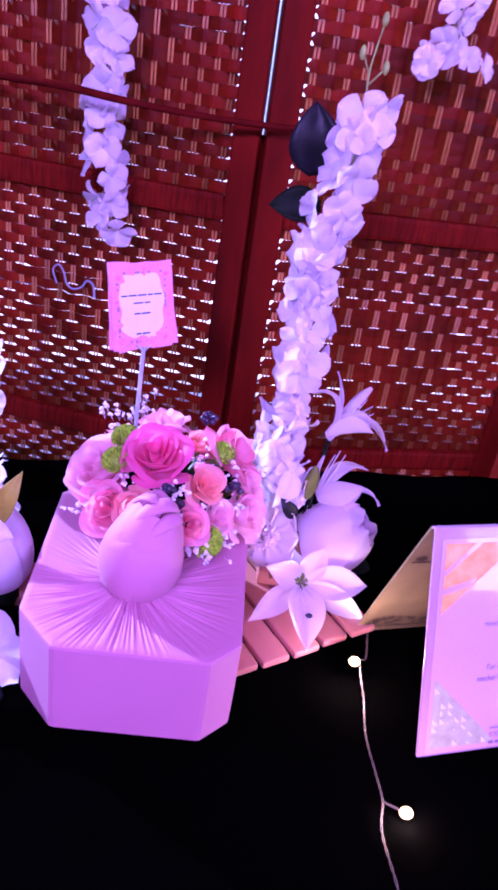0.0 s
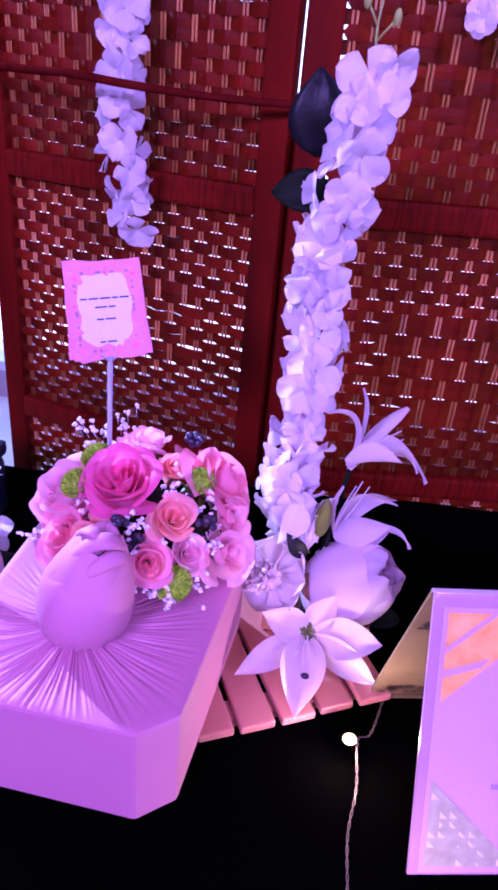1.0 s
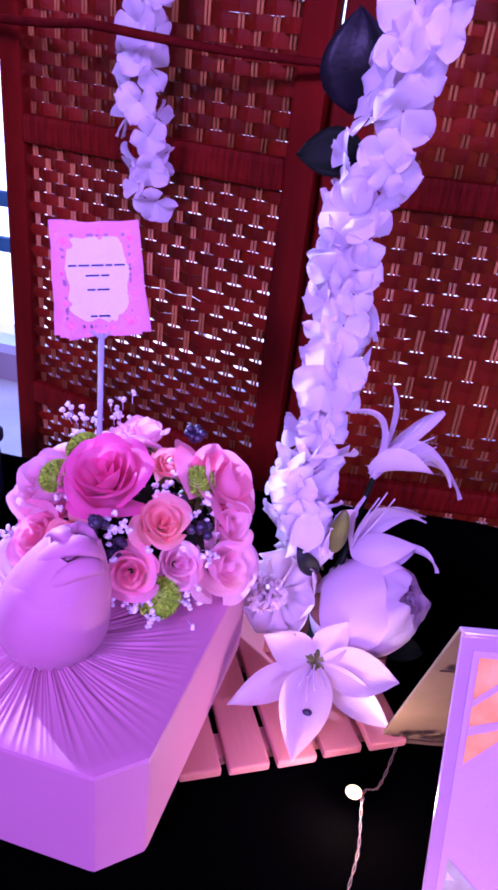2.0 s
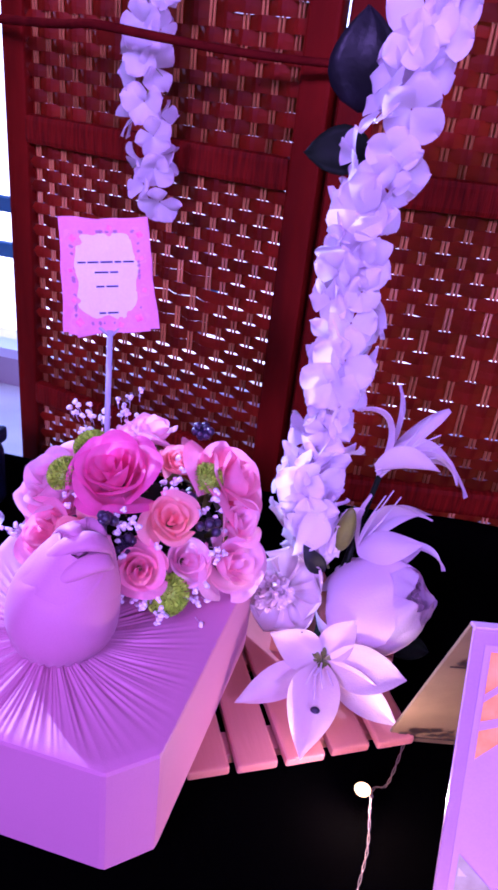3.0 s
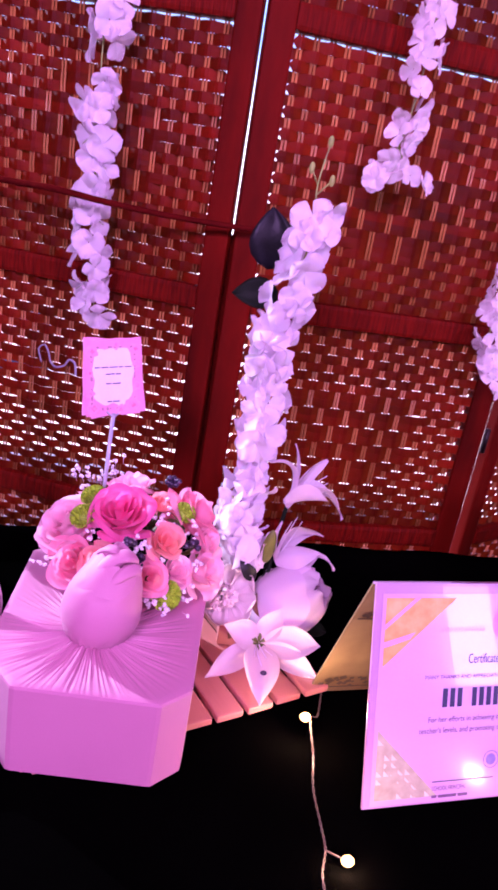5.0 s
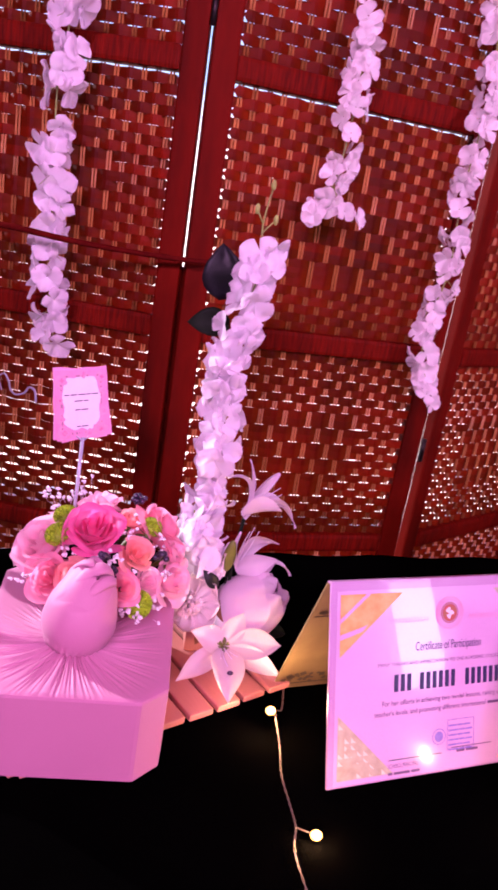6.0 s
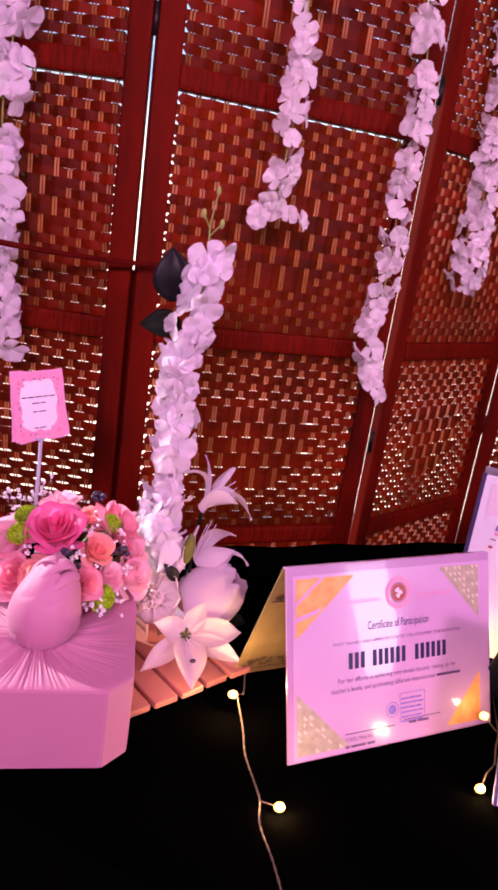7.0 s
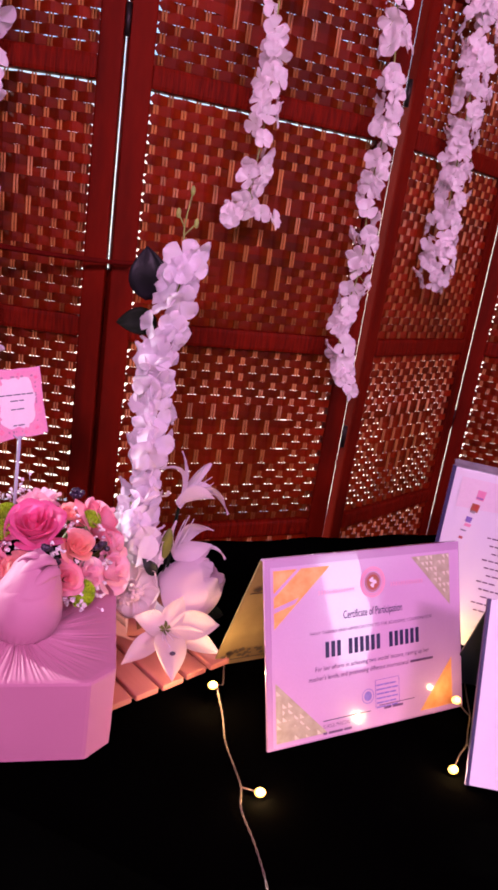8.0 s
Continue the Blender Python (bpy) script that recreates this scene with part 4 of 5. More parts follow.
for ang, far, fore, wide in ((95, 0.040, 0.006, 0.044), (150, 0.034, 0.010, 0.040), (205, 0.036, 0.010, 0.044), (40, 0.040, 0.020, 0.046), (-5, 0.038, 0.024, 0.044), (-50, 0.042, 0.026, 0.050), (-100, 0.040, 0.022, 0.050)):
    r = Vector((1, 0, 0)) * math.cos(radians(ang)) + U5 * math.sin(radians(ang))
    spine_petal(bm, C5 + N5 * random.uniform(-0.003, 0.003), C5 + r * far * 1.05 - N5 * 0.006, C5 + r * far + N5 * fore, wide, N5, round_profile, 0.55, 0.05, 12, 10)
part("peony", bm, CREAM_PETAL, arr, "open peony with broad cupped cream petals", m=A_INV)
flower_string(arr, A_INV, [(0.080, 0.765, 0.955), (0.088, 0.755, 0.925), (0.104, 0.750, 0.900), (0.118, 0.748, 0.880)], WHITE_FLORETS, 13, 0.0065, 0.018, 1.0, 0.6)
bm = bmesh.new()
random.seed(77)
spine_petal(bm, (0.108, 0.735, 0.918), (0.114, 0.722, 0.905), (0.092, 0.722, 0.872), 0.032, (0.1, -1, 0.3), leaf_profile)
spine_petal(bm, (0.118, 0.740, 0.905), (0.126, 0.73, 0.890), (0.122, 0.732, 0.862), 0.026, (0.3, -1, 0.2), leaf_profile)
part("drooping_petals", bm, WHITE_PETAL, arr, "pointed white petals hanging from the stem", m=A_INV)
bm = ball(bmesh.new(), (0, 0, 0), 0.0095, (1, 1, 2.7), 14, 24)
for v in bm.verts:
    a, t = math.atan2(v.co.y, v.co.x), v.co.z / 0.0257
    g = (1 - 0.16 * abs(math.cos(1.5 * a)) ** 6) * (1 - 0.22 * max(0.0, t))
    v.co.x, v.co.y = v.co.x * g, v.co.y * g
put("bud", bm, LEAF_OLIVE, arr, A_INV, (0.134, 0.735, 0.905), (0.1, -0.1, 1), "closed olive-green bud")
for p, n, l, w, mt, s, lb in (((0.084, 0.805, 1.243), (-0.1, -1.0, 0.1), 0.074, 0.062, LEAF_BLUE, 10, "broad dark violet leaf"), ((0.094, 0.80, 1.213), (-0.1, -0.95, 0.3), 0.058, 0.042, LEAF_DARK, 97, "dark green leaf"),
                          ((0.122, 0.722, 0.862), (0.2, -0.9, 0.3), 0.034, 0.020, LEAF_BLUE, 40, "small blue-green leaf"), ((0.128, 0.722, 0.842), (0.1, -0.8, 0.5), 0.036, 0.026, BROWN_LEAF, 200, "bronze leaf"),
                          ((0.118, 0.722, 0.815), (0.1, -0.7, 0.6), 0.045, 0.03, BROWN_LEAF, 150, "bronze leaf"), ((0.185, 0.72, 0.80), (0.5, -0.4, 0.7), 0.06, 0.03, LEAF_DARK, 240, "dark green leaf")):
    put("leaf", leaf_blade(l, w), mt, arr, A_INV, p, n, lb, s)
for a, b in (((0.13, 0.74, 0.80), (0.155, 0.785, 0.95)), ((0.135, 0.74, 0.80), (0.145, 0.755, 0.89)), ((0.13, 0.74, 0.79), (0.172, 0.725, 0.83)), ((0.125, 0.74, 0.79), (0.139, 0.68, 0.79))):
    part("stalk", tube(bmesh.new(), [A_INV @ Vector(a), A_INV @ Vector(b)], 0.0028, 6), LEAF_DARK, arr, "dark green stalk")

# the second arrangement on the other side of the box
LX, LY = -0.235, 0.66
arr2 = thing("flower_arrangement", LX, LY, TT, "white lilies and blossom stem on the table by the pink box", "flower arrangement", "flower arrangements")
L_INV = Matrix.Translation((-LX, -LY, -TT))
part("base", boxed(-0.045, 0.045, -0.03, 0.045, 0.0015, 0.06, bevel=0.01), LEAF_DARK, arr2, "dark foam base", smooth=False)
flower_string(arr2, L_INV, [(-0.24, 0.72, 0.80), (-0.262, 0.75, 0.90), (-0.262, 0.75, 1.0), (-0.268, 0.75, 1.10), (-0.275, 0.75, 1.25)], WHITE_FLORETS, 31, 0.010, 0.014, 0.9, 0.4, 0.07, 0.1)
lily_at(6, (-0.238, 0.60, 0.872), (0.3, -0.6, 0.6), [((-0.238 + 0.036 * math.cos(a), 0.585 + 0.012 * math.sin(a), 0.895 + 0.030 * math.sin(a)), (-0.238 + 0.062 * math.cos(a), 0.58 + 0.03 * math.sin(a), 0.872 + 0.062 * math.sin(a)), 0.03) for a in (0.2, 1.25, 2.3, 3.35, 4.4, 5.45)],
        WHITE_PETAL, arr2, L_INV, "open white lily")
put("peony", peony_bloom(7, 0.040), LILY_PETAL, arr2, L_INV, (-0.190, 0.612, 0.806), (-0.45, 0.10, 0.85), "full white peony")
put("blossom", floret(79, 5, 0.05, 0.05), WHITE_PETAL, arr2, L_INV, (-0.185, 0.525, 0.79), (0.2, -0.9, 0.35), "cupped white petals")
put("leaf", leaf_blade(0.075, 0.028), OLIVE_YELLOW, arr2, L_INV, (-0.208, 0.60, 0.885), (0.1, -0.9, 0.2), "olive-green leaf", -28)
put("leaf", leaf_blade(0.06, 0.035), LEAF_BLUE, arr2, L_INV, (-0.165, 0.500, 0.765), (0.2, -0.6, 0.8), "dark violet leaf", 100)
put("leaf", leaf_blade(0.05, 0.03), BROWN_LEAF, arr2, L_INV, (-0.185, 0.555, 0.80), (0.2, -0.7, 0.6), "bronze leaf", 60)

# ---------------- the rose bouquet in the box ----------------
QX, QY, QZ = -0.048, 0.665, BZ1 + 0.004
bq = thing("rose_bouquet", QX, QY, QZ, "dome of pink roses and green button flowers on the box", "bouquet")
Q_INV = Matrix.Translation((-QX, -QY, -QZ))
QC = Vector((QX, QY + 0.01, 0.885))
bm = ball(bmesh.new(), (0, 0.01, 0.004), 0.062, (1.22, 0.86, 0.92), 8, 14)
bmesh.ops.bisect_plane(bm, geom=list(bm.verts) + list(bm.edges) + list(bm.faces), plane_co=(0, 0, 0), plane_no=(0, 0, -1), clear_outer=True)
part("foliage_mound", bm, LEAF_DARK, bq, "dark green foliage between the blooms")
BLOOMS = (
    (HOT_ROSE, "large hot pink rose", (-0.046, 0.621, 0.991), 0.0360, 0.95, 16),
    (PALE_ROSE, "large open pale pink rose", (-0.114, 0.644, 0.957), 0.0430, 0.95, 19),
    (PEACH_ROSE, "small peach rose", (0.013, 0.611, 0.963), 0.0225, 0.85, 11),
    (PEACH_ROSE, "peach pink rosebud", (-0.001, 0.657, 0.988), 0.0185, 0.55, 11),
    (PINK_ROSE, "small pink rose", (0.000, 0.576, 0.934), 0.0215, 0.9, 10),
    (PALE_ROSE, "pale pink rosebud", (0.029, 0.609, 0.927), 0.0215, 0.5, 9),
    (PALE_ROSE, "pale pink rose", (0.065, 0.632, 0.920), 0.0310, 1.0, 12),
    (PALE_ROSE, "pale pink rosebud", (0.060, 0.648, 0.950), 0.0220, 0.6, 10),
    (PINK_ROSE, "open ruffled pink rose", (0.050, 0.680, 0.974), 0.0360, 1.2, 14),
    (PINK_ROSE, "pink rose beside the knob", (-0.092, 0.594, 0.929), 0.0300, 0.9, 11),
    (PEACH_ROSE, "peach rose behind the knob", (-0.062, 0.588, 0.940), 0.0200, 0.9, 12),
    (PALE_ROSE, "pale pink rosebud at the top", (-0.034, 0.690, 0.998), 0.0210, 0.6, 9),
    (PALE_ROSE, "pale pink rose at the back", (-0.055, 0.705, 0.985), 0.0220, 0.9, 12),
    (PALE_ROSE, "pale pink rose at the back", (-0.10, 0.715, 0.955), 0.0340, 1.0, 14),
    (PINK_ROSE, "pink rose at the back", (0.02, 0.735, 0.945), 0.0330, 1.0, 14),
)
for k, (mt, lb, p, rad, op, cnt) in enumerate(BLOOMS):
    p = Vector(p)
    n = ((p - QC).normalized() * 0.8 + Vector((0, -0.26, 0.50)) * (0.6 if p.y < 0.68 else 0.0)).normalized()
    foot = p - n * rad * 1.02
    rose = put("rose", rose_bloom(100 + k, rad, op, cnt), mt, bq, Q_INV, foot, n, lb, 40 * k)
    bm = tube(bmesh.new(), [(0, 0, rad * 0.06), (0, 0, -0.012), (0, 0, -0.034)], rad * 0.22, 7, taper=0.0022)
    for a in range(5):
        petal(bm, pose(0, 0, -0.002, 0, 0, 72 * a), rad * 0.7, rad * 0.30, (-25, -5, -20), leaf_profile, cup=0.2, nu=4, nv=2)
    part("calyx", bm, LEAF_OLIVE, rose, "green calyx and stalk")
for k, (p, rad) in enumerate((((-0.088, 0.622, 0.972), 0.0135), ((-0.085, 0.664, 0.980), 0.0140), ((0.026, 0.653, 0.979), 0.0125), ((0.020, 0.587, 0.905), 0.0160))):
    n = (Vector(p) - QC).normalized() + Vector((0, -0.3, 0.25))
    put("button_flower", pompon(200 + k, rad), GREEN_POM, bq, Q_INV, Vector(p) - n.normalized() * rad * 0.5, n, "green button chrysanthemum")
random.seed(64)
for k in range(16):
    a = 0.39 * k
    p = QC + Vector((0.062 * math.cos(a), 0.048 * math.sin(a), 0.006 + 0.012 * (k % 3)))
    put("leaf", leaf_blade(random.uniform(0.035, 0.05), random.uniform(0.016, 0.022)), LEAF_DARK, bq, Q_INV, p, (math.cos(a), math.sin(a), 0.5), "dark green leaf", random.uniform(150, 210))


def filler(seed, centre, count, spread, size):
    random.seed(seed)
    bm = bmesh.new()
    c = Q_INV @ Vector(centre)
    root = Q_INV @ QC
    for _ in range(count):
        p = c + Vector((random.gauss(0, spread), random.gauss(0, spread * 0.6), random.gauss(0, spread)))
        tube(bm, [root.lerp(p, 0.93), p], 0.0003, 3)
        for _ in range(4):
            ball(bm, p + Vector([random.uniform(-0.5, 0.5) * size for _ in range(3)]), size * random.uniform(0.4, 0.62), (1, 1, 0.8), 4, 6)
    return bm


for k, (c, n, spread) in enumerate((((-0.015, 0.592, 0.950), 16, 0.010), ((0.031, 0.634, 0.962), 14, 0.009), ((0.002, 0.643, 0.973), 10, 0.008), ((-0.003, 0.575, 0.902), 8, 0.007), ((0.012, 0.578, 0.893), 8, 0.007),
                                    ((0.039, 0.606, 0.894), 9, 0.008), ((-0.097, 0.690, 0.986), 18, 0.010), ((-0.066, 0.700, 0.995), 8, 0.008), ((-0.070, 0.612, 0.955), 5, 0.006), ((-0.118, 0.605, 0.915), 7, 0.008), ((0.045, 0.622, 0.930), 6, 0.006))):
    tagged(part("filler_blossom", filler(300 + k, c, n, spread, 0.0037), TINY_WHITE, bq, "tiny white filler blossoms"), kind="stuff")
for p in ((-0.030, 0.582, 0.966), (0.036, 0.626, 0.952), (0.003, 0.700, 0.994), (-0.020, 0.592, 0.940), (0.012, 0.640, 0.962)):
    bm = bmesh.new()
    for _ in range(9):
        ball(bm, [random.gauss(0, 0.0036) for _ in range(3)], 0.0040, (1, 1, 1), 5, 7)
    put("berry_sprig", bm, BERRY, bq, Q_INV, p, (0, -1, 0.3), "dark purple berries")

# ---------------- message cards on a clear pick ----------------
CL, CR, CB = Vector((-0.112, 0.666, 1.150)), Vector((-0.048, 0.701, 1.155)), Vector((-0.099, 0.660, 1.067))
CW, CH = 0.0635, 0.0845
ux = (CR - CL).normalized()
uz = (CL - CB)
uz = (uz - ux * uz.dot(ux)).normalized()
CARD_M = Matrix((ux, uz.cross(ux), uz)).transposed().to_4x4()
mid = (CR + CB) / 2 + Vector((-0.003, -0.0015, 0.001))
pick = thing("card_holder", mid.x, mid.y, 0.90, "pink printed message cards on a clear pick in the bouquet", "card holder")
C_INV = Matrix.Translation((-mid.x, -mid.y, -0.90))


def scalloped(w, h, y, seed, wob=0.0008):
    """A thin card with a softly cut edge."""
    bm = bmesh.new()
    n = 72
    front, back = [], []
    for k in range(n):
        a = 2 * math.pi * k / n
        q = max(abs(math.cos(a)), abs(math.sin(a)))
        x, z = math.cos(a) / q * w / 2, math.sin(a) / q * h / 2
        g = 1 - wob / w * (1 + math.sin(7 * a + seed)) - 0.006 * math.cos(4 * a)
        front.append(bm.verts.new((x * g, y, z * g)))
        back.append(bm.verts.new((x * g, y + 0.0006, z * g)))
    bm.faces.new(front)
    bm.faces.new(back[::-1])
    for k in range(n):
        bm.faces.new((front[k], back[k], back[(k + 1) % n], front[(k + 1) % n]))
    return bm


def blot(bm, x, y, z, r, seed, lobes=5):
    n = 20
    vs = []
    for k in range(n):
        a = 2 * math.pi * k / n
        rr = r * (1 + 0.18 * math.sin(lobes * a + seed))
        vs.append(bm.verts.new((x + rr * math.cos(a), y, z + rr * math.sin(a))))
    bm.faces.new(vs)


CM = C_INV @ Matrix.Translation(mid) @ CARD_M
cards = []
for k, (tx, tz, rot) in enumerate(((0, 0, 0), (0.003, 0.001, -2.5), (-0.002, 0.0015, 2.0), (0.004, -0.0005, -4.0))):
    cards.append(part("card", scalloped(CW, CH, 0.0, k), CARD_PINK, pick, "pink card printed with roses" if k == 0 else "pink card", False, CM @ pose(tx, 0.0009 * k, tz, 0, rot, 0)))
face = cards[0]
bm = bmesh.new()
n = 48
vs = []
for k in range(n):
    a = 2 * math.pi * k / n
    q = (abs(math.cos(a)) ** 4 + abs(math.sin(a)) ** 4) ** 0.25
    g = 1 + 0.045 * math.sin(9 * a) + 0.03 * math.sin(5 * a + 1)
    vs.append(bm.verts.new((math.cos(a) / q * CW * 0.355 * g, -0.0004, 0.002 + math.sin(a) / q * CH * 0.375 * g)))
bm.faces.new(vs[::-1])
part("printed_centre", bm, CARD_PALE, face, "pale centre of the card", False)
random.seed(9)
bm, bl = bmesh.new(), bmesh.new()
for x, z, rr in ((-0.023, -0.033, 0.0085), (0.022, -0.031, 0.0085), (-0.026, -0.016, 0.005), (0.027, -0.010, 0.005), (-0.024, 0.029, 0.0070), (0.025, 0.031, 0.0065), (0.003, 0.036, 0.005), (0.008, -0.036, 0.006), (-0.027, 0.006, 0.004), (0.026, 0.014, 0.004)):
    blot(bm, x, -0.0008, z, rr, x * 900)
    rose_print = part("printed_rose", bm, SEAL_PINK, face, "printed pink rose", False)
    for q, mt in ((0.66, CARD_PINK), (0.36, PRINT_ROSE)):
        bm = bmesh.new()
        blot(bm, x + 0.0008, -0.0008 - 0.0002 / q, z + 0.0005, rr * q, z * 700, 4)
        part("printed_petal", bm, mt, rose_print, "", False)
    bm = bmesh.new()
for _ in range(46):
    a = random.uniform(0, 6.28)
    q = max(abs(math.cos(a)), abs(math.sin(a)))
    blot(bl, math.cos(a) / q * CW * 0.385, -0.0009, math.sin(a) / q * CH * 0.40, random.uniform(0.0007, 0.0015), a, 2)
part("printed_foliage", bl, PRINT_LEAF, face, "printed grey leaves", False)


def bars(owner, widths, y, height, z, material, label, x0=None, gap=0.0012):
    """Unreadable writing as plain bars, word by word."""
    x = -(sum(widths) + gap * (len(widths) - 1)) / 2 if x0 is None else x0
    for w in widths:
        part("written_word", boxed(x, x + w, y - 0.0003, y, z - height / 2, z + height / 2), material, owner, label, False)
        x += w + gap


for row, z in (((0.006, 0.008, 0.009, 0.005, 0.008), 0.012), ((0.010, 0.006), 0.0045), ((0.006, 0.009), -0.006), ((0.005, 0.008), -0.026)):
    bars(face, row, -0.0006, 0.0013, z, INK, "dark written word", gap=0.0014)
bm = tube(bmesh.new(), [(0, 0, -0.02), C_INV @ (mid - uz * CH * 0.47)], 0.0023, 8)
for s in (-1, 1):
    tube(bm, [C_INV @ (mid - uz * CH * 0.53), C_INV @ (mid - uz * CH * 0.44 + ux * 0.008 * s)], 0.0012, 6)
part("pick", bm, ACRYLIC, pick, "clear acrylic pick")

# ---------------- the certificate tent card ----------------
def tent(name, bl_, br_, tl_, back, label, depth=0.0035):
    """A folded card: front board, back board; the front's own axes: x along the foot, y into the board, z up the board."""
    bl_, br_, tl_, back = Vector(bl_), Vector(br_), Vector(tl_), Vector(back)
    ex = (br_ - bl_).normalized()
    ez = tl_ - bl_
    ez = (ez - ex * ez.dot(ex)).normalized()
    w, h = (br_ - bl_).length, (tl_ - bl_).length
    root = thing(name, bl_.x, bl_.y, TT, label, "certificate" if "certificate" in name else "tent card")
    inv = Matrix.Translation((-bl_.x, -bl_.y, -TT))
    fm = inv @ Matrix.Translation(bl_) @ Matrix((ex, ez.cross(ex), ez)).transposed().to_4x4()
    front_ = part("front_board", boxed(0, w, 0, depth, 0, h, bevel=0.0008), MAUVE_BOARD if name == "certificate" else PALE_PAPER, root, "glossy printed front", False, fm)
    part("fold_ridge", boxed(0.0005, w - 0.0005, -0.0006, 0.0095, h - 0.0005, h + 0.0022, bevel=0.0008), MAUVE_BOARD if name == "certificate" else PALE_PAPER, root, "folded top ridge", False, fm)
    tl_ = tl_ + Vector((0.0, 0.008, 0.0))
    bz = (tl_ - back)
    bz = (bz - ex * bz.dot(ex)).normalized()
    hb = (tl_ - back).length
    bmx = inv @ Matrix.Translation(back + ex * ((tl_ - back).dot(ex))) @ Matrix((ex, bz.cross(ex), bz)).transposed().to_4x4()
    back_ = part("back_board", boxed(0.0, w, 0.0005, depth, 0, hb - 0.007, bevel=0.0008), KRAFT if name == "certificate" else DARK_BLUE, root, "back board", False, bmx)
    return root, front_, back_, w, h


cert, cface, cback, W_, H_ = tent("certificate", (0.249, 0.479, TT + 0.004), (0.556, 0.557, TT + 0.004), (0.230, 0.557, 0.972), (0.217, 0.654, TT + 0.004),
                                  "white certificate tent card with gold corners on black cloth")
F0 = -0.0012


def poly(points, y):
    bm = bmesh.new()
    f = bm.faces.new([bm.verts.new((x, y, z)) for x, z in points])
    f.normal_update()
    if f.normal.y > 0:
        f.normal_flip()
    return bm


def corner_print(points, material, label, tri_material=None, seed=0):
    ob = part("corner_print", poly(points, F0), material, cface, label, False)
    if tri_material:
        random.seed(seed)
        bm = bmesh.new()
        (ax, az), (bx_, bz_), (cx, cz) = points
        N = 9
        for i in range(N):
            for j in range(N - i - 1):
                if random.random() < 0.45:
                    q = [((i + u) / N, (j + v) / N) for u, v in ((0.1, 0.1), (0.85, 0.1), (0.1, 0.85))]
                    vs = [bm.verts.new((ax + (bx_ - ax) * u + (cx - ax) * v, F0 - 0.0004, az + (bz_ - az) * u + (cz - az) * v)) for u, v in q]
                    bm.faces.new(vs)
        part("triangle_print", bm, tri_material, cface, "pale triangle pattern", False)
    return ob


xl, xr, zb, zt = 0.012, W_ - 0.020, 0.008, H_ - 0.013
part("printed_sheet", boxed(0.008, W_ - 0.002, -0.0007, -0.0002, 0.0025, H_ - 0.009), PAPER, cface, "glossy white printed sheet", False)
corner_print([(xl, zt), (xl + 0.084, zt), (xl, zt - 0.072)], GOLD_PRINT, "marbled gold corner")
corner_print([(xr, zb), (xr - 0.058, zb), (xr, zb + 0.066)], GOLD_PRINT, "marbled gold corner")
corner_print([(xr, zt), (xr - 0.068, zt), (xr, zt - 0.072)], SAGE_PRINT, "grey triangle-patterned corner", PALE_PRINT, 1)
corner_print([(xl, zb), (xl + 0.075, zb), (xl, zb + 0.074)], SAGE_PRINT, "grey triangle-patterned corner", PALE_PRINT, 2)
part("corner_stripe", poly([(xl, zt - 0.028), (xl, zt - 0.033), (xl + 0.040, zt), (xl + 0.034, zt)], F0 - 0.0004), PAPER, cface, "white stripe", False)
part("corner_stripe", poly([(xl, zt - 0.046), (xl, zt - 0.052), (xl + 0.030, zt - 0.043), (xl + 0.036, zt - 0.036)], F0 - 0.0004), PAPER, cface, "white stripe", False)
part("corner_stripe", poly([(xl + 0.010, zb + 0.034), (xl + 0.014, zb + 0.039), (xl + 0.052, zb + 0.004), (xl + 0.046, zb + 0.001)], F0 - 0.0007), SAGE_PRINT, cface, "grey stripe", False)


def disc(x, z, r0, r1, y, n=40):
    bm = bmesh.new()
    a = [bm.verts.new((x + r1 * math.cos(2 * math.pi * k / n), y, z + r1 * math.sin(2 * math.pi * k / n))) for k in range(n)]
    if r0 == 0:
        bm.faces.new(a)
    else:
        b = [bm.verts.new((x + r0 * math.cos(2 * math.pi * k / n), y, z + r0 * math.sin(2 * math.pi * k / n))) for k in range(n)]
        for k in range(n):
            bm.faces.new((a[k], a[(k + 1) % n], b[(k + 1) % n], b[k]))
    return bm


cxm = W_ * 0.515
sz = H_ * 0.825
part("seal_ring", disc(cxm, sz, 0.0150, 0.0165, F0), SEAL_PINK, cface, "pink ring of the seal", False)
part("seal_ring", disc(cxm, sz, 0.0175, 0.0205, F0), SEAL_PINK, cface, "pink ring of the seal", False)
part("seal", disc(cxm, sz, 0, 0.0128, F0), SEAL_RED, cface, "red round seal", False)
part("seal_ring", disc(cxm, sz, 0.0105, 0.0120, F0 - 0.0004), PRINT_LEAF, cface, "dark ring of the seal", False)
bm = bmesh.new()
for dx, dz, rr in ((-0.002, 0.003, 0.0034), (0.003, 0.0, 0.0028), (-0.001, -0.004, 0.0030)):
    blot(bm, cxm + dx, F0 - 0.0004, sz + dz, rr, dx * 900, 3)
part("seal_figure", bm, CARD_PALE, cface, "pale blots inside the seal", False)


def words(text, size, x, z, material, owner, y=F0, squeeze=1.0, label="", align="CENTER"):
    cu = bpy.data.curves.new("lettering", "FONT")
    cu.body, cu.size, cu.align_x, cu.align_y = text, size, align, "CENTER"
    cu.materials.append(material)
    ob = new("lettering", cu)
    ob.parent = owner
    ob.matrix_basis = pose(x, y, z, 90, 0, 0) @ Matrix.Diagonal((squeeze, 1, 1, 1))
    return tagged(ob, label)


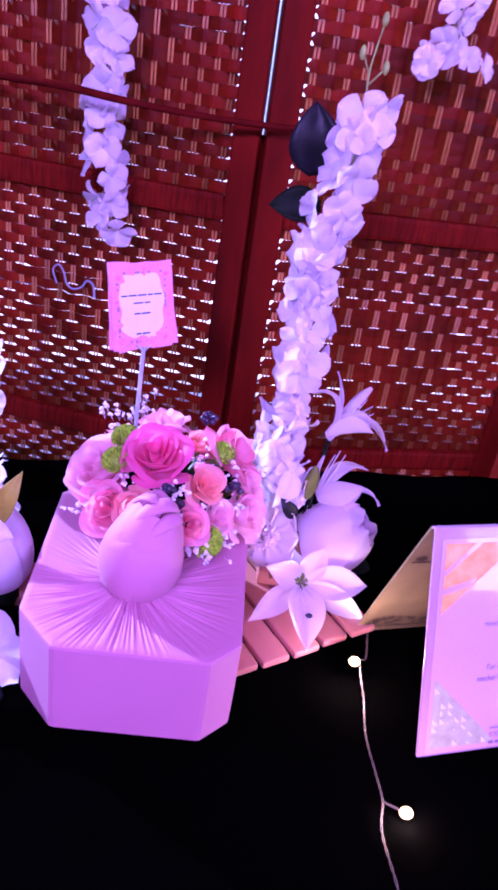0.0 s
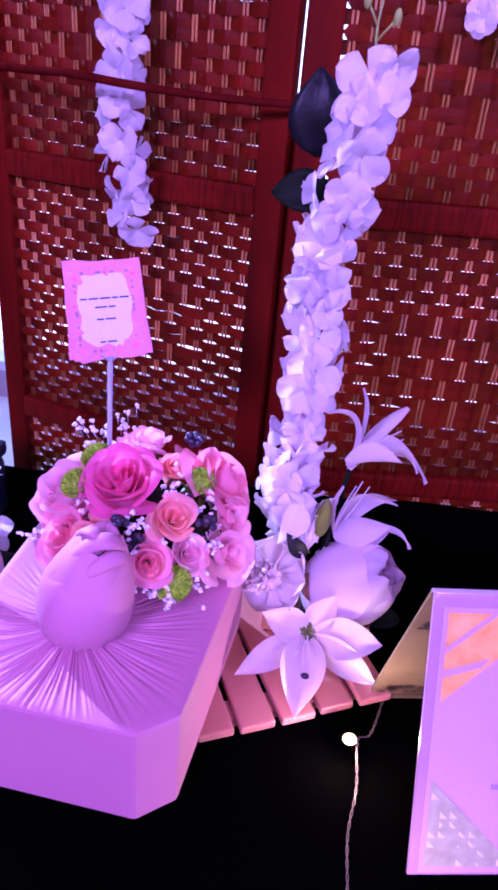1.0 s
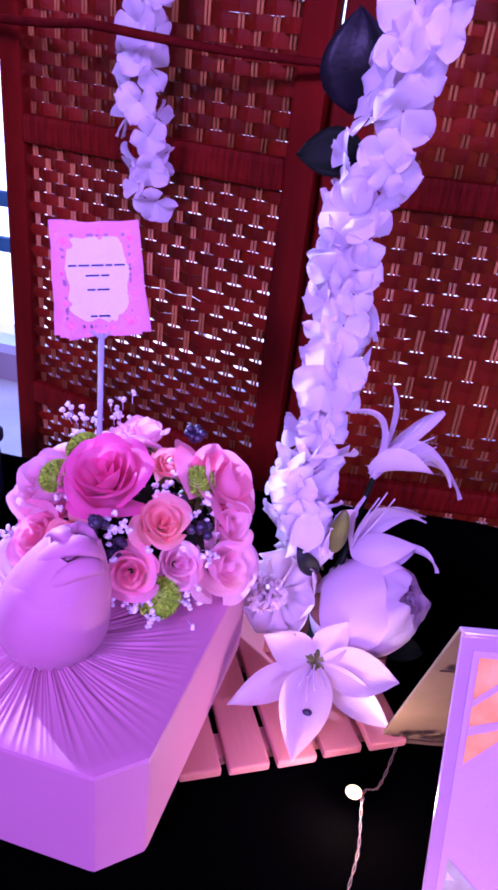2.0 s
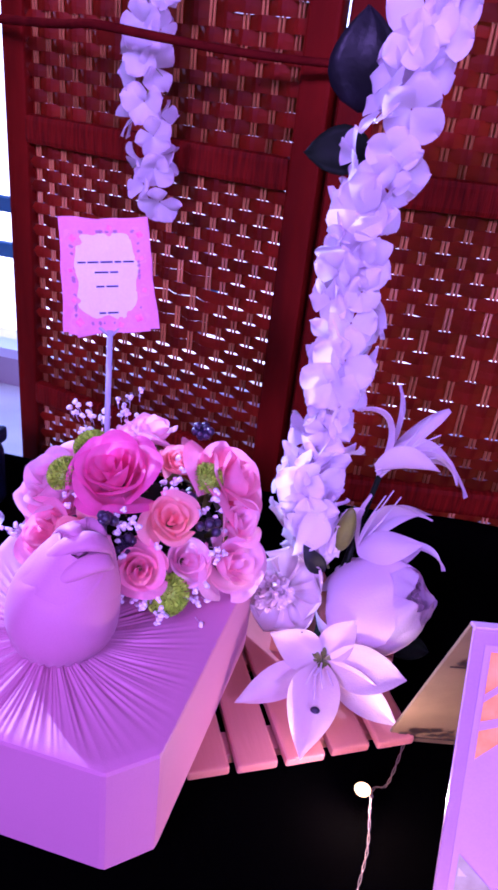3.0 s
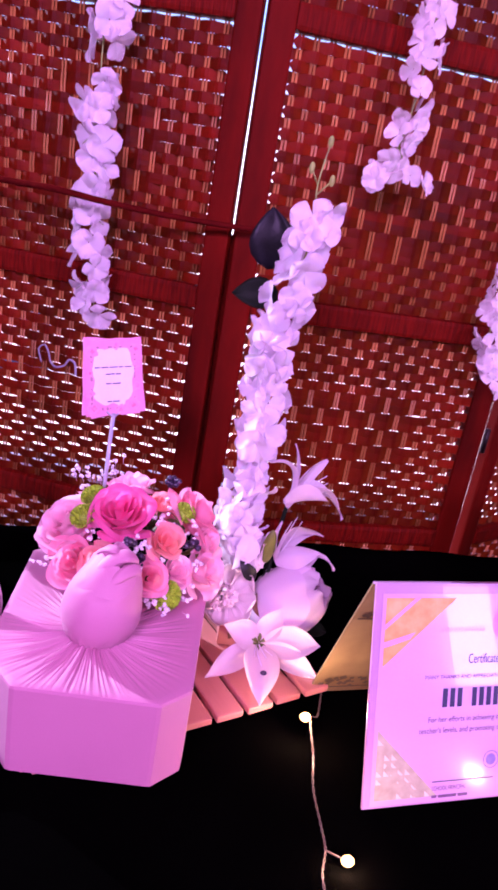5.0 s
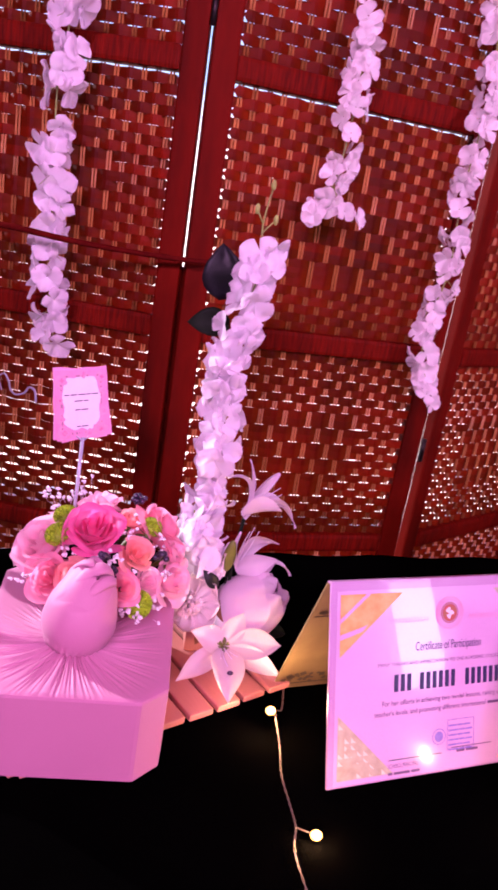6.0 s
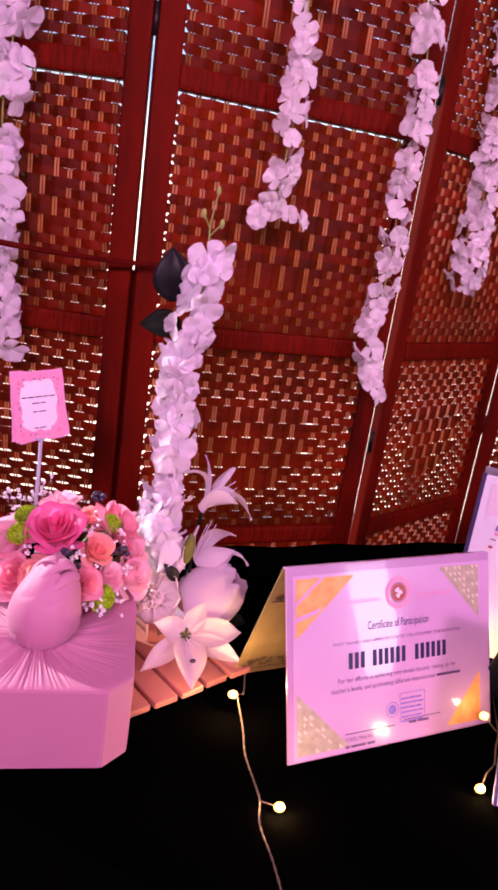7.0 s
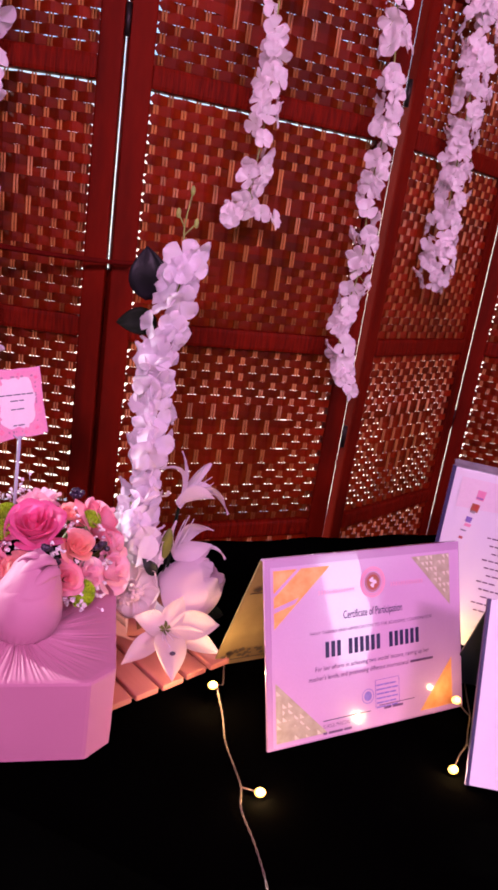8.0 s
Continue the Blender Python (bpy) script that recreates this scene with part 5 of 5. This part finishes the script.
def line_of(text, size, z, material, wide, x=None):
    """A printed line drawn out to a given width."""
    ob = words(text, size, cxm if x is None else x, z, material, cface, label="printed line of small letters")
    bpy.context.view_layer.update()
    ob.matrix_basis = ob.matrix_basis @ Matrix.Diagonal((wide / max(ob.dimensions.x, 0.001), 1, 1, 1))
    return ob


line_of("Certificate of Participation", 0.0150, H_ * 0.660, INK, 0.096)
line_of("MANY THANKS AND APPRECIATION TO THE ACADEMIC COORDINATOR", 0.0060, H_ * 0.580, INK_SOFT, 0.200)
line_of("For her efforts in achieving two model lessons, raising up her", 0.0084, H_ * 0.385, INK_SOFT, 0.186)
line_of("teacher's levels, and promoting different international", 0.0084, H_ * 0.335, INK_SOFT, 0.160, cxm - 0.023)
line_of("SCHOOL PRINCIPAL", 0.0068, H_ * 0.068, INK_SOFT, 0.042, cxm - 0.062)


def cbars(widths, height, z, material, label, x0=None, gap=0.002):
    total = sum(widths) + gap * (len(widths) - 1)
    bars(cface, widths, F0, height, z, material, label, cxm - total / 2 if x0 is None else x0, gap)


random.seed(3)
cbars([0.040], 0.0032, H_ * 0.335, INK_SOFT, "small line of print", cxm + 0.060)
for side_ in (-1, 1):
    bm = bmesh.new()
    for k in range(13):
        x_ = cxm + side_ * 0.029 + (0.0044 * k if side_ > 0 else -0.0044 * (k + 1))
        for up_ in (-1, 1):
            vs = [bm.verts.new((x_ + dx, F0, sz - 0.006 + up_ * dz)) for dx, dz in ((0, 0.0028), (0.0013, 0.0028), (0.0031, 0.0), (0.0018, 0.0))]
            bm.faces.new(vs if up_ > 0 else vs[::-1])
    tagged(part("chevron_ornament", bm, SEAL_PINK, cface, "row of small pink chevrons", False), kind="stuff")
for x_, n_ in ((-0.077, 3), (-0.041, 6), (0.025, 6)):
    cbars([0.0056] * n_, 0.0200, H_ * 0.485, INK, "large dark bar of print", cxm + x_, 0.0034)
part("stamp_ring", disc(cxm - 0.012, H_ * 0.185, 0.0088, 0.0098, F0), STAMP_BLUE, cface, "round violet stamp", False)
part("stamp", disc(cxm - 0.012, H_ * 0.185, 0, 0.0062, F0), STAMP_BLUE, cface, "round violet stamp", False)
for k in range(6):
    cbars([0.012 + 0.003 * (k % 2), 0.008, 0.010], 0.0020, H_ * 0.235 - 0.0058 * k, STAMP_BLUE, "stamped line", cxm + 0.002, 0.001)
for a in ((0.0, 0.040, 0.0005, 0.0012), (0.0, 0.0007, -0.036, 0.0), (0.0393, 0.04, -0.036, 0.0)):
    part("stamp_frame", boxed(cxm + a[0], cxm + a[1], F0 - 0.0002, F0, H_ * 0.262 + a[2], H_ * 0.262 + a[3]), STAMP_BLUE, cface, "thin violet stamp frame", False)
cbars([0.075], 0.0010, H_ * 0.100, INK, "thin rule", cxm - 0.083)
cbars([0.060], 0.0010, H_ * 0.120, INK_SOFT, "thin rule", cxm + 0.006)
cbars([0.012, 0.018], 0.003, H_ * 0.100, INK_SOFT, "small line of print", cxm + 0.014)
cbars([0.006, 0.022, 0.012], 0.003, H_ * 0.032, INK_SOFT, "small line of print", cxm - 0.083)
# dark ornament bands printed on the inner side of the back board
random.seed(12)
for z0 in (0.026, 0.178):
    bm = bmesh.new()
    box(bm, 0.006, W_ - 0.006, -0.0004, 0.0, z0 - 0.014, z0 - 0.0125)
    for k in range(60):
        blot(bm, random.uniform(0.008, W_ - 0.008), -0.0005, z0 + random.uniform(-0.010, 0.010), random.uniform(0.0015, 0.005), k, 4)
    tagged(part("printed_ornament", bm, ORNAMENT, cback, "dark printed ornament", False), kind="stuff")

# ---------------- two more tent cards ----------------
D2_BL, D2_BR, D2_TL, D2_BK = (0.575, 0.748, TT + 0.003), (0.755, 0.641, TT + 0.003), (0.578, 0.753, 1.045), (0.70, 0.90, TT + 0.003)
doc2, d2face, d2back, w2, h2 = tent("sleeved_letter", D2_BL, D2_BR, D2_TL, D2_BK, "printed letter in a clear sleeve standing behind the certificate")
part("sleeve_edge", boxed(-0.006, 0.0, -0.001, 0.006, 0, h2 + 0.004), NAVY_EDGE, d2face, "dark sleeve edge", False)
part("sleeve_top", boxed(-0.004, w2, 0.002, 0.05, h2, h2 + 0.003), FOIL, d2face, "clear film at the top", False)
part("printed_band", poly([(0.012, h2 - 0.01), (0.10, h2 - 0.01), (0.10, h2 - 0.055), (0.012, h2 - 0.06)], F0), CARD_PALE, d2face, "pink printed band", False)
for k, (mt, wide, high) in enumerate(((CARD_PINK, 0.016, 0.020), (STAMP_BLUE, 0.013, 0.004), (SEAL_RED, 0.015, 0.017), (FOIL, 0.010, 0.006), (STAMP_BLUE, 0.012, 0.012), (CARD_PINK, 0.013, 0.007), (NAVY_EDGE, 0.011, 0.003), (SEAL_RED, 0.008, 0.006))):
    wide, high = wide * 0.8, high * 0.85
    x_, z_ = 0.040 - 0.0020 * k + 0.002 * (k % 2), h2 - 0.026 - 0.0115 * k
    part("printed_motif", poly([(x_, z_), (x_ + wide, z_ - 0.001), (x_ + wide - 0.002, z_ - high), (x_ - 0.001, z_ - high + 0.001)], F0 - 0.0004), mt, d2face, "small coloured motif", False)
for k in range(11):
    n_ = 3 + k % 3
    bars(d2face, [random.uniform(0.005, 0.011) for _ in range(n_)], F0, 0.0022, h2 * 0.66 - 0.0125 * k, INK_SOFT, "unreadable print", 0.07 + 0.006 * (k % 3), 0.002)
doc3, d3face, d3back, w3, h3 = tent("sleeved_letter", (0.487, 0.414, TT + 0.003), (0.78, 0.32, TT + 0.003), (0.523, 0.50, 0.955), (0.55, 0.62, TT + 0.003), "pale printed letter in a clear sleeve at the table's front")
part("sleeve_edge", boxed(-0.004, 0.0, -0.001, 0.005, 0, h3 + 0.002), NAVY_EDGE, d3face, "dark sleeve edge", False)

# ---------------- fairy lights ----------------
fairy = thing("fairy_lights", 0.203, 0.42, TT, "warm white fairy lights on thin wire lying on the cloth", "string lights")
W_INV = Matrix.Translation((-0.203, -0.42, -TT))
BULBS = ((0.192, 0.572, 0.783), (0.224, 0.414, 0.758), (0.528, 0.536, 0.781), (0.475, 0.434, 0.759), (0.590, 0.690, 0.759))
RUNS = (
    [(0.226, 0.66, 0.757), (0.213, 0.60, 0.764), (0.200, 0.578, 0.776), (0.204, 0.545, 0.756), (0.200, 0.50, 0.754), (0.203, 0.455, 0.755), (0.204, 0.424, 0.757), (0.199, 0.395, 0.754), (0.204, 0.345, 0.755), (0.205, 0.29, 0.754), (0.195, 0.22, 0.753), (0.20, 0.12, 0.753)],
    [(0.61, 0.66, 0.754), (0.572, 0.575, 0.756), (0.555, 0.535, 0.755), (0.535, 0.505, 0.755), (0.512, 0.470, 0.762), (0.492, 0.452, 0.764), (0.478, 0.437, 0.757)],
    [(0.512, 0.470, 0.764), (0.520, 0.445, 0.760), (0.56, 0.36, 0.754), (0.60, 0.25, 0.753)],
)
random.seed(21)
for run in RUNS:
    pts = curve_through(run, 12)
    for s in (0, math.pi):
        part("wire", tube(bmesh.new(), [W_INV @ (p + 0.0009 * Vector((math.cos(1.1 * i + s), 0.3 * math.sin(1.1 * i + s), 0.6 * abs(math.sin(1.1 * i + s))))) for i, p in enumerate(pts)], 0.00042, 5), WIRE, fairy)
for k, p in enumerate(BULBS):
    end = ((0.201, 0.575, 0.775), (0.204, 0.424, 0.757), (0.552, 0.535, 0.757), (0.480, 0.44, 0.757), (0.606, 0.652, 0.755))[k]
    bulb = part("bulb", ball(bmesh.new(), W_INV @ Vector(p), 0.0052, (1.25, 1, 1), 8, 10), BULB, fairy, "glowing warm white bulb")
    part("lead", tube(bmesh.new(), [W_INV @ Vector(end), W_INV @ Vector(p)], 0.0009, 5), WIRE, fairy)
    lamp("bulb_light", "POINT", Matrix.Translation(Vector(p) + Vector((0, -0.006, 0.006))), (0.85, 0.45, 0.05, 0.36, 0.30)[k], (1.0, 0.62, 0.22), size=0.004)

# dark case at the far side of the table
case = thing("dark_case", -0.36, 0.80, TT, "small dark blue case standing on the table", "case")
part("body", boxed(-0.08, 0.07, -0.06, 0.06, 0.002, 0.085, bevel=0.012), DARK_BLUE, case, smooth=False)
part("lid", boxed(-0.082, 0.072, -0.062, 0.062, 0.086, 0.106, bevel=0.006), DARK_BLUE, case, smooth=False)
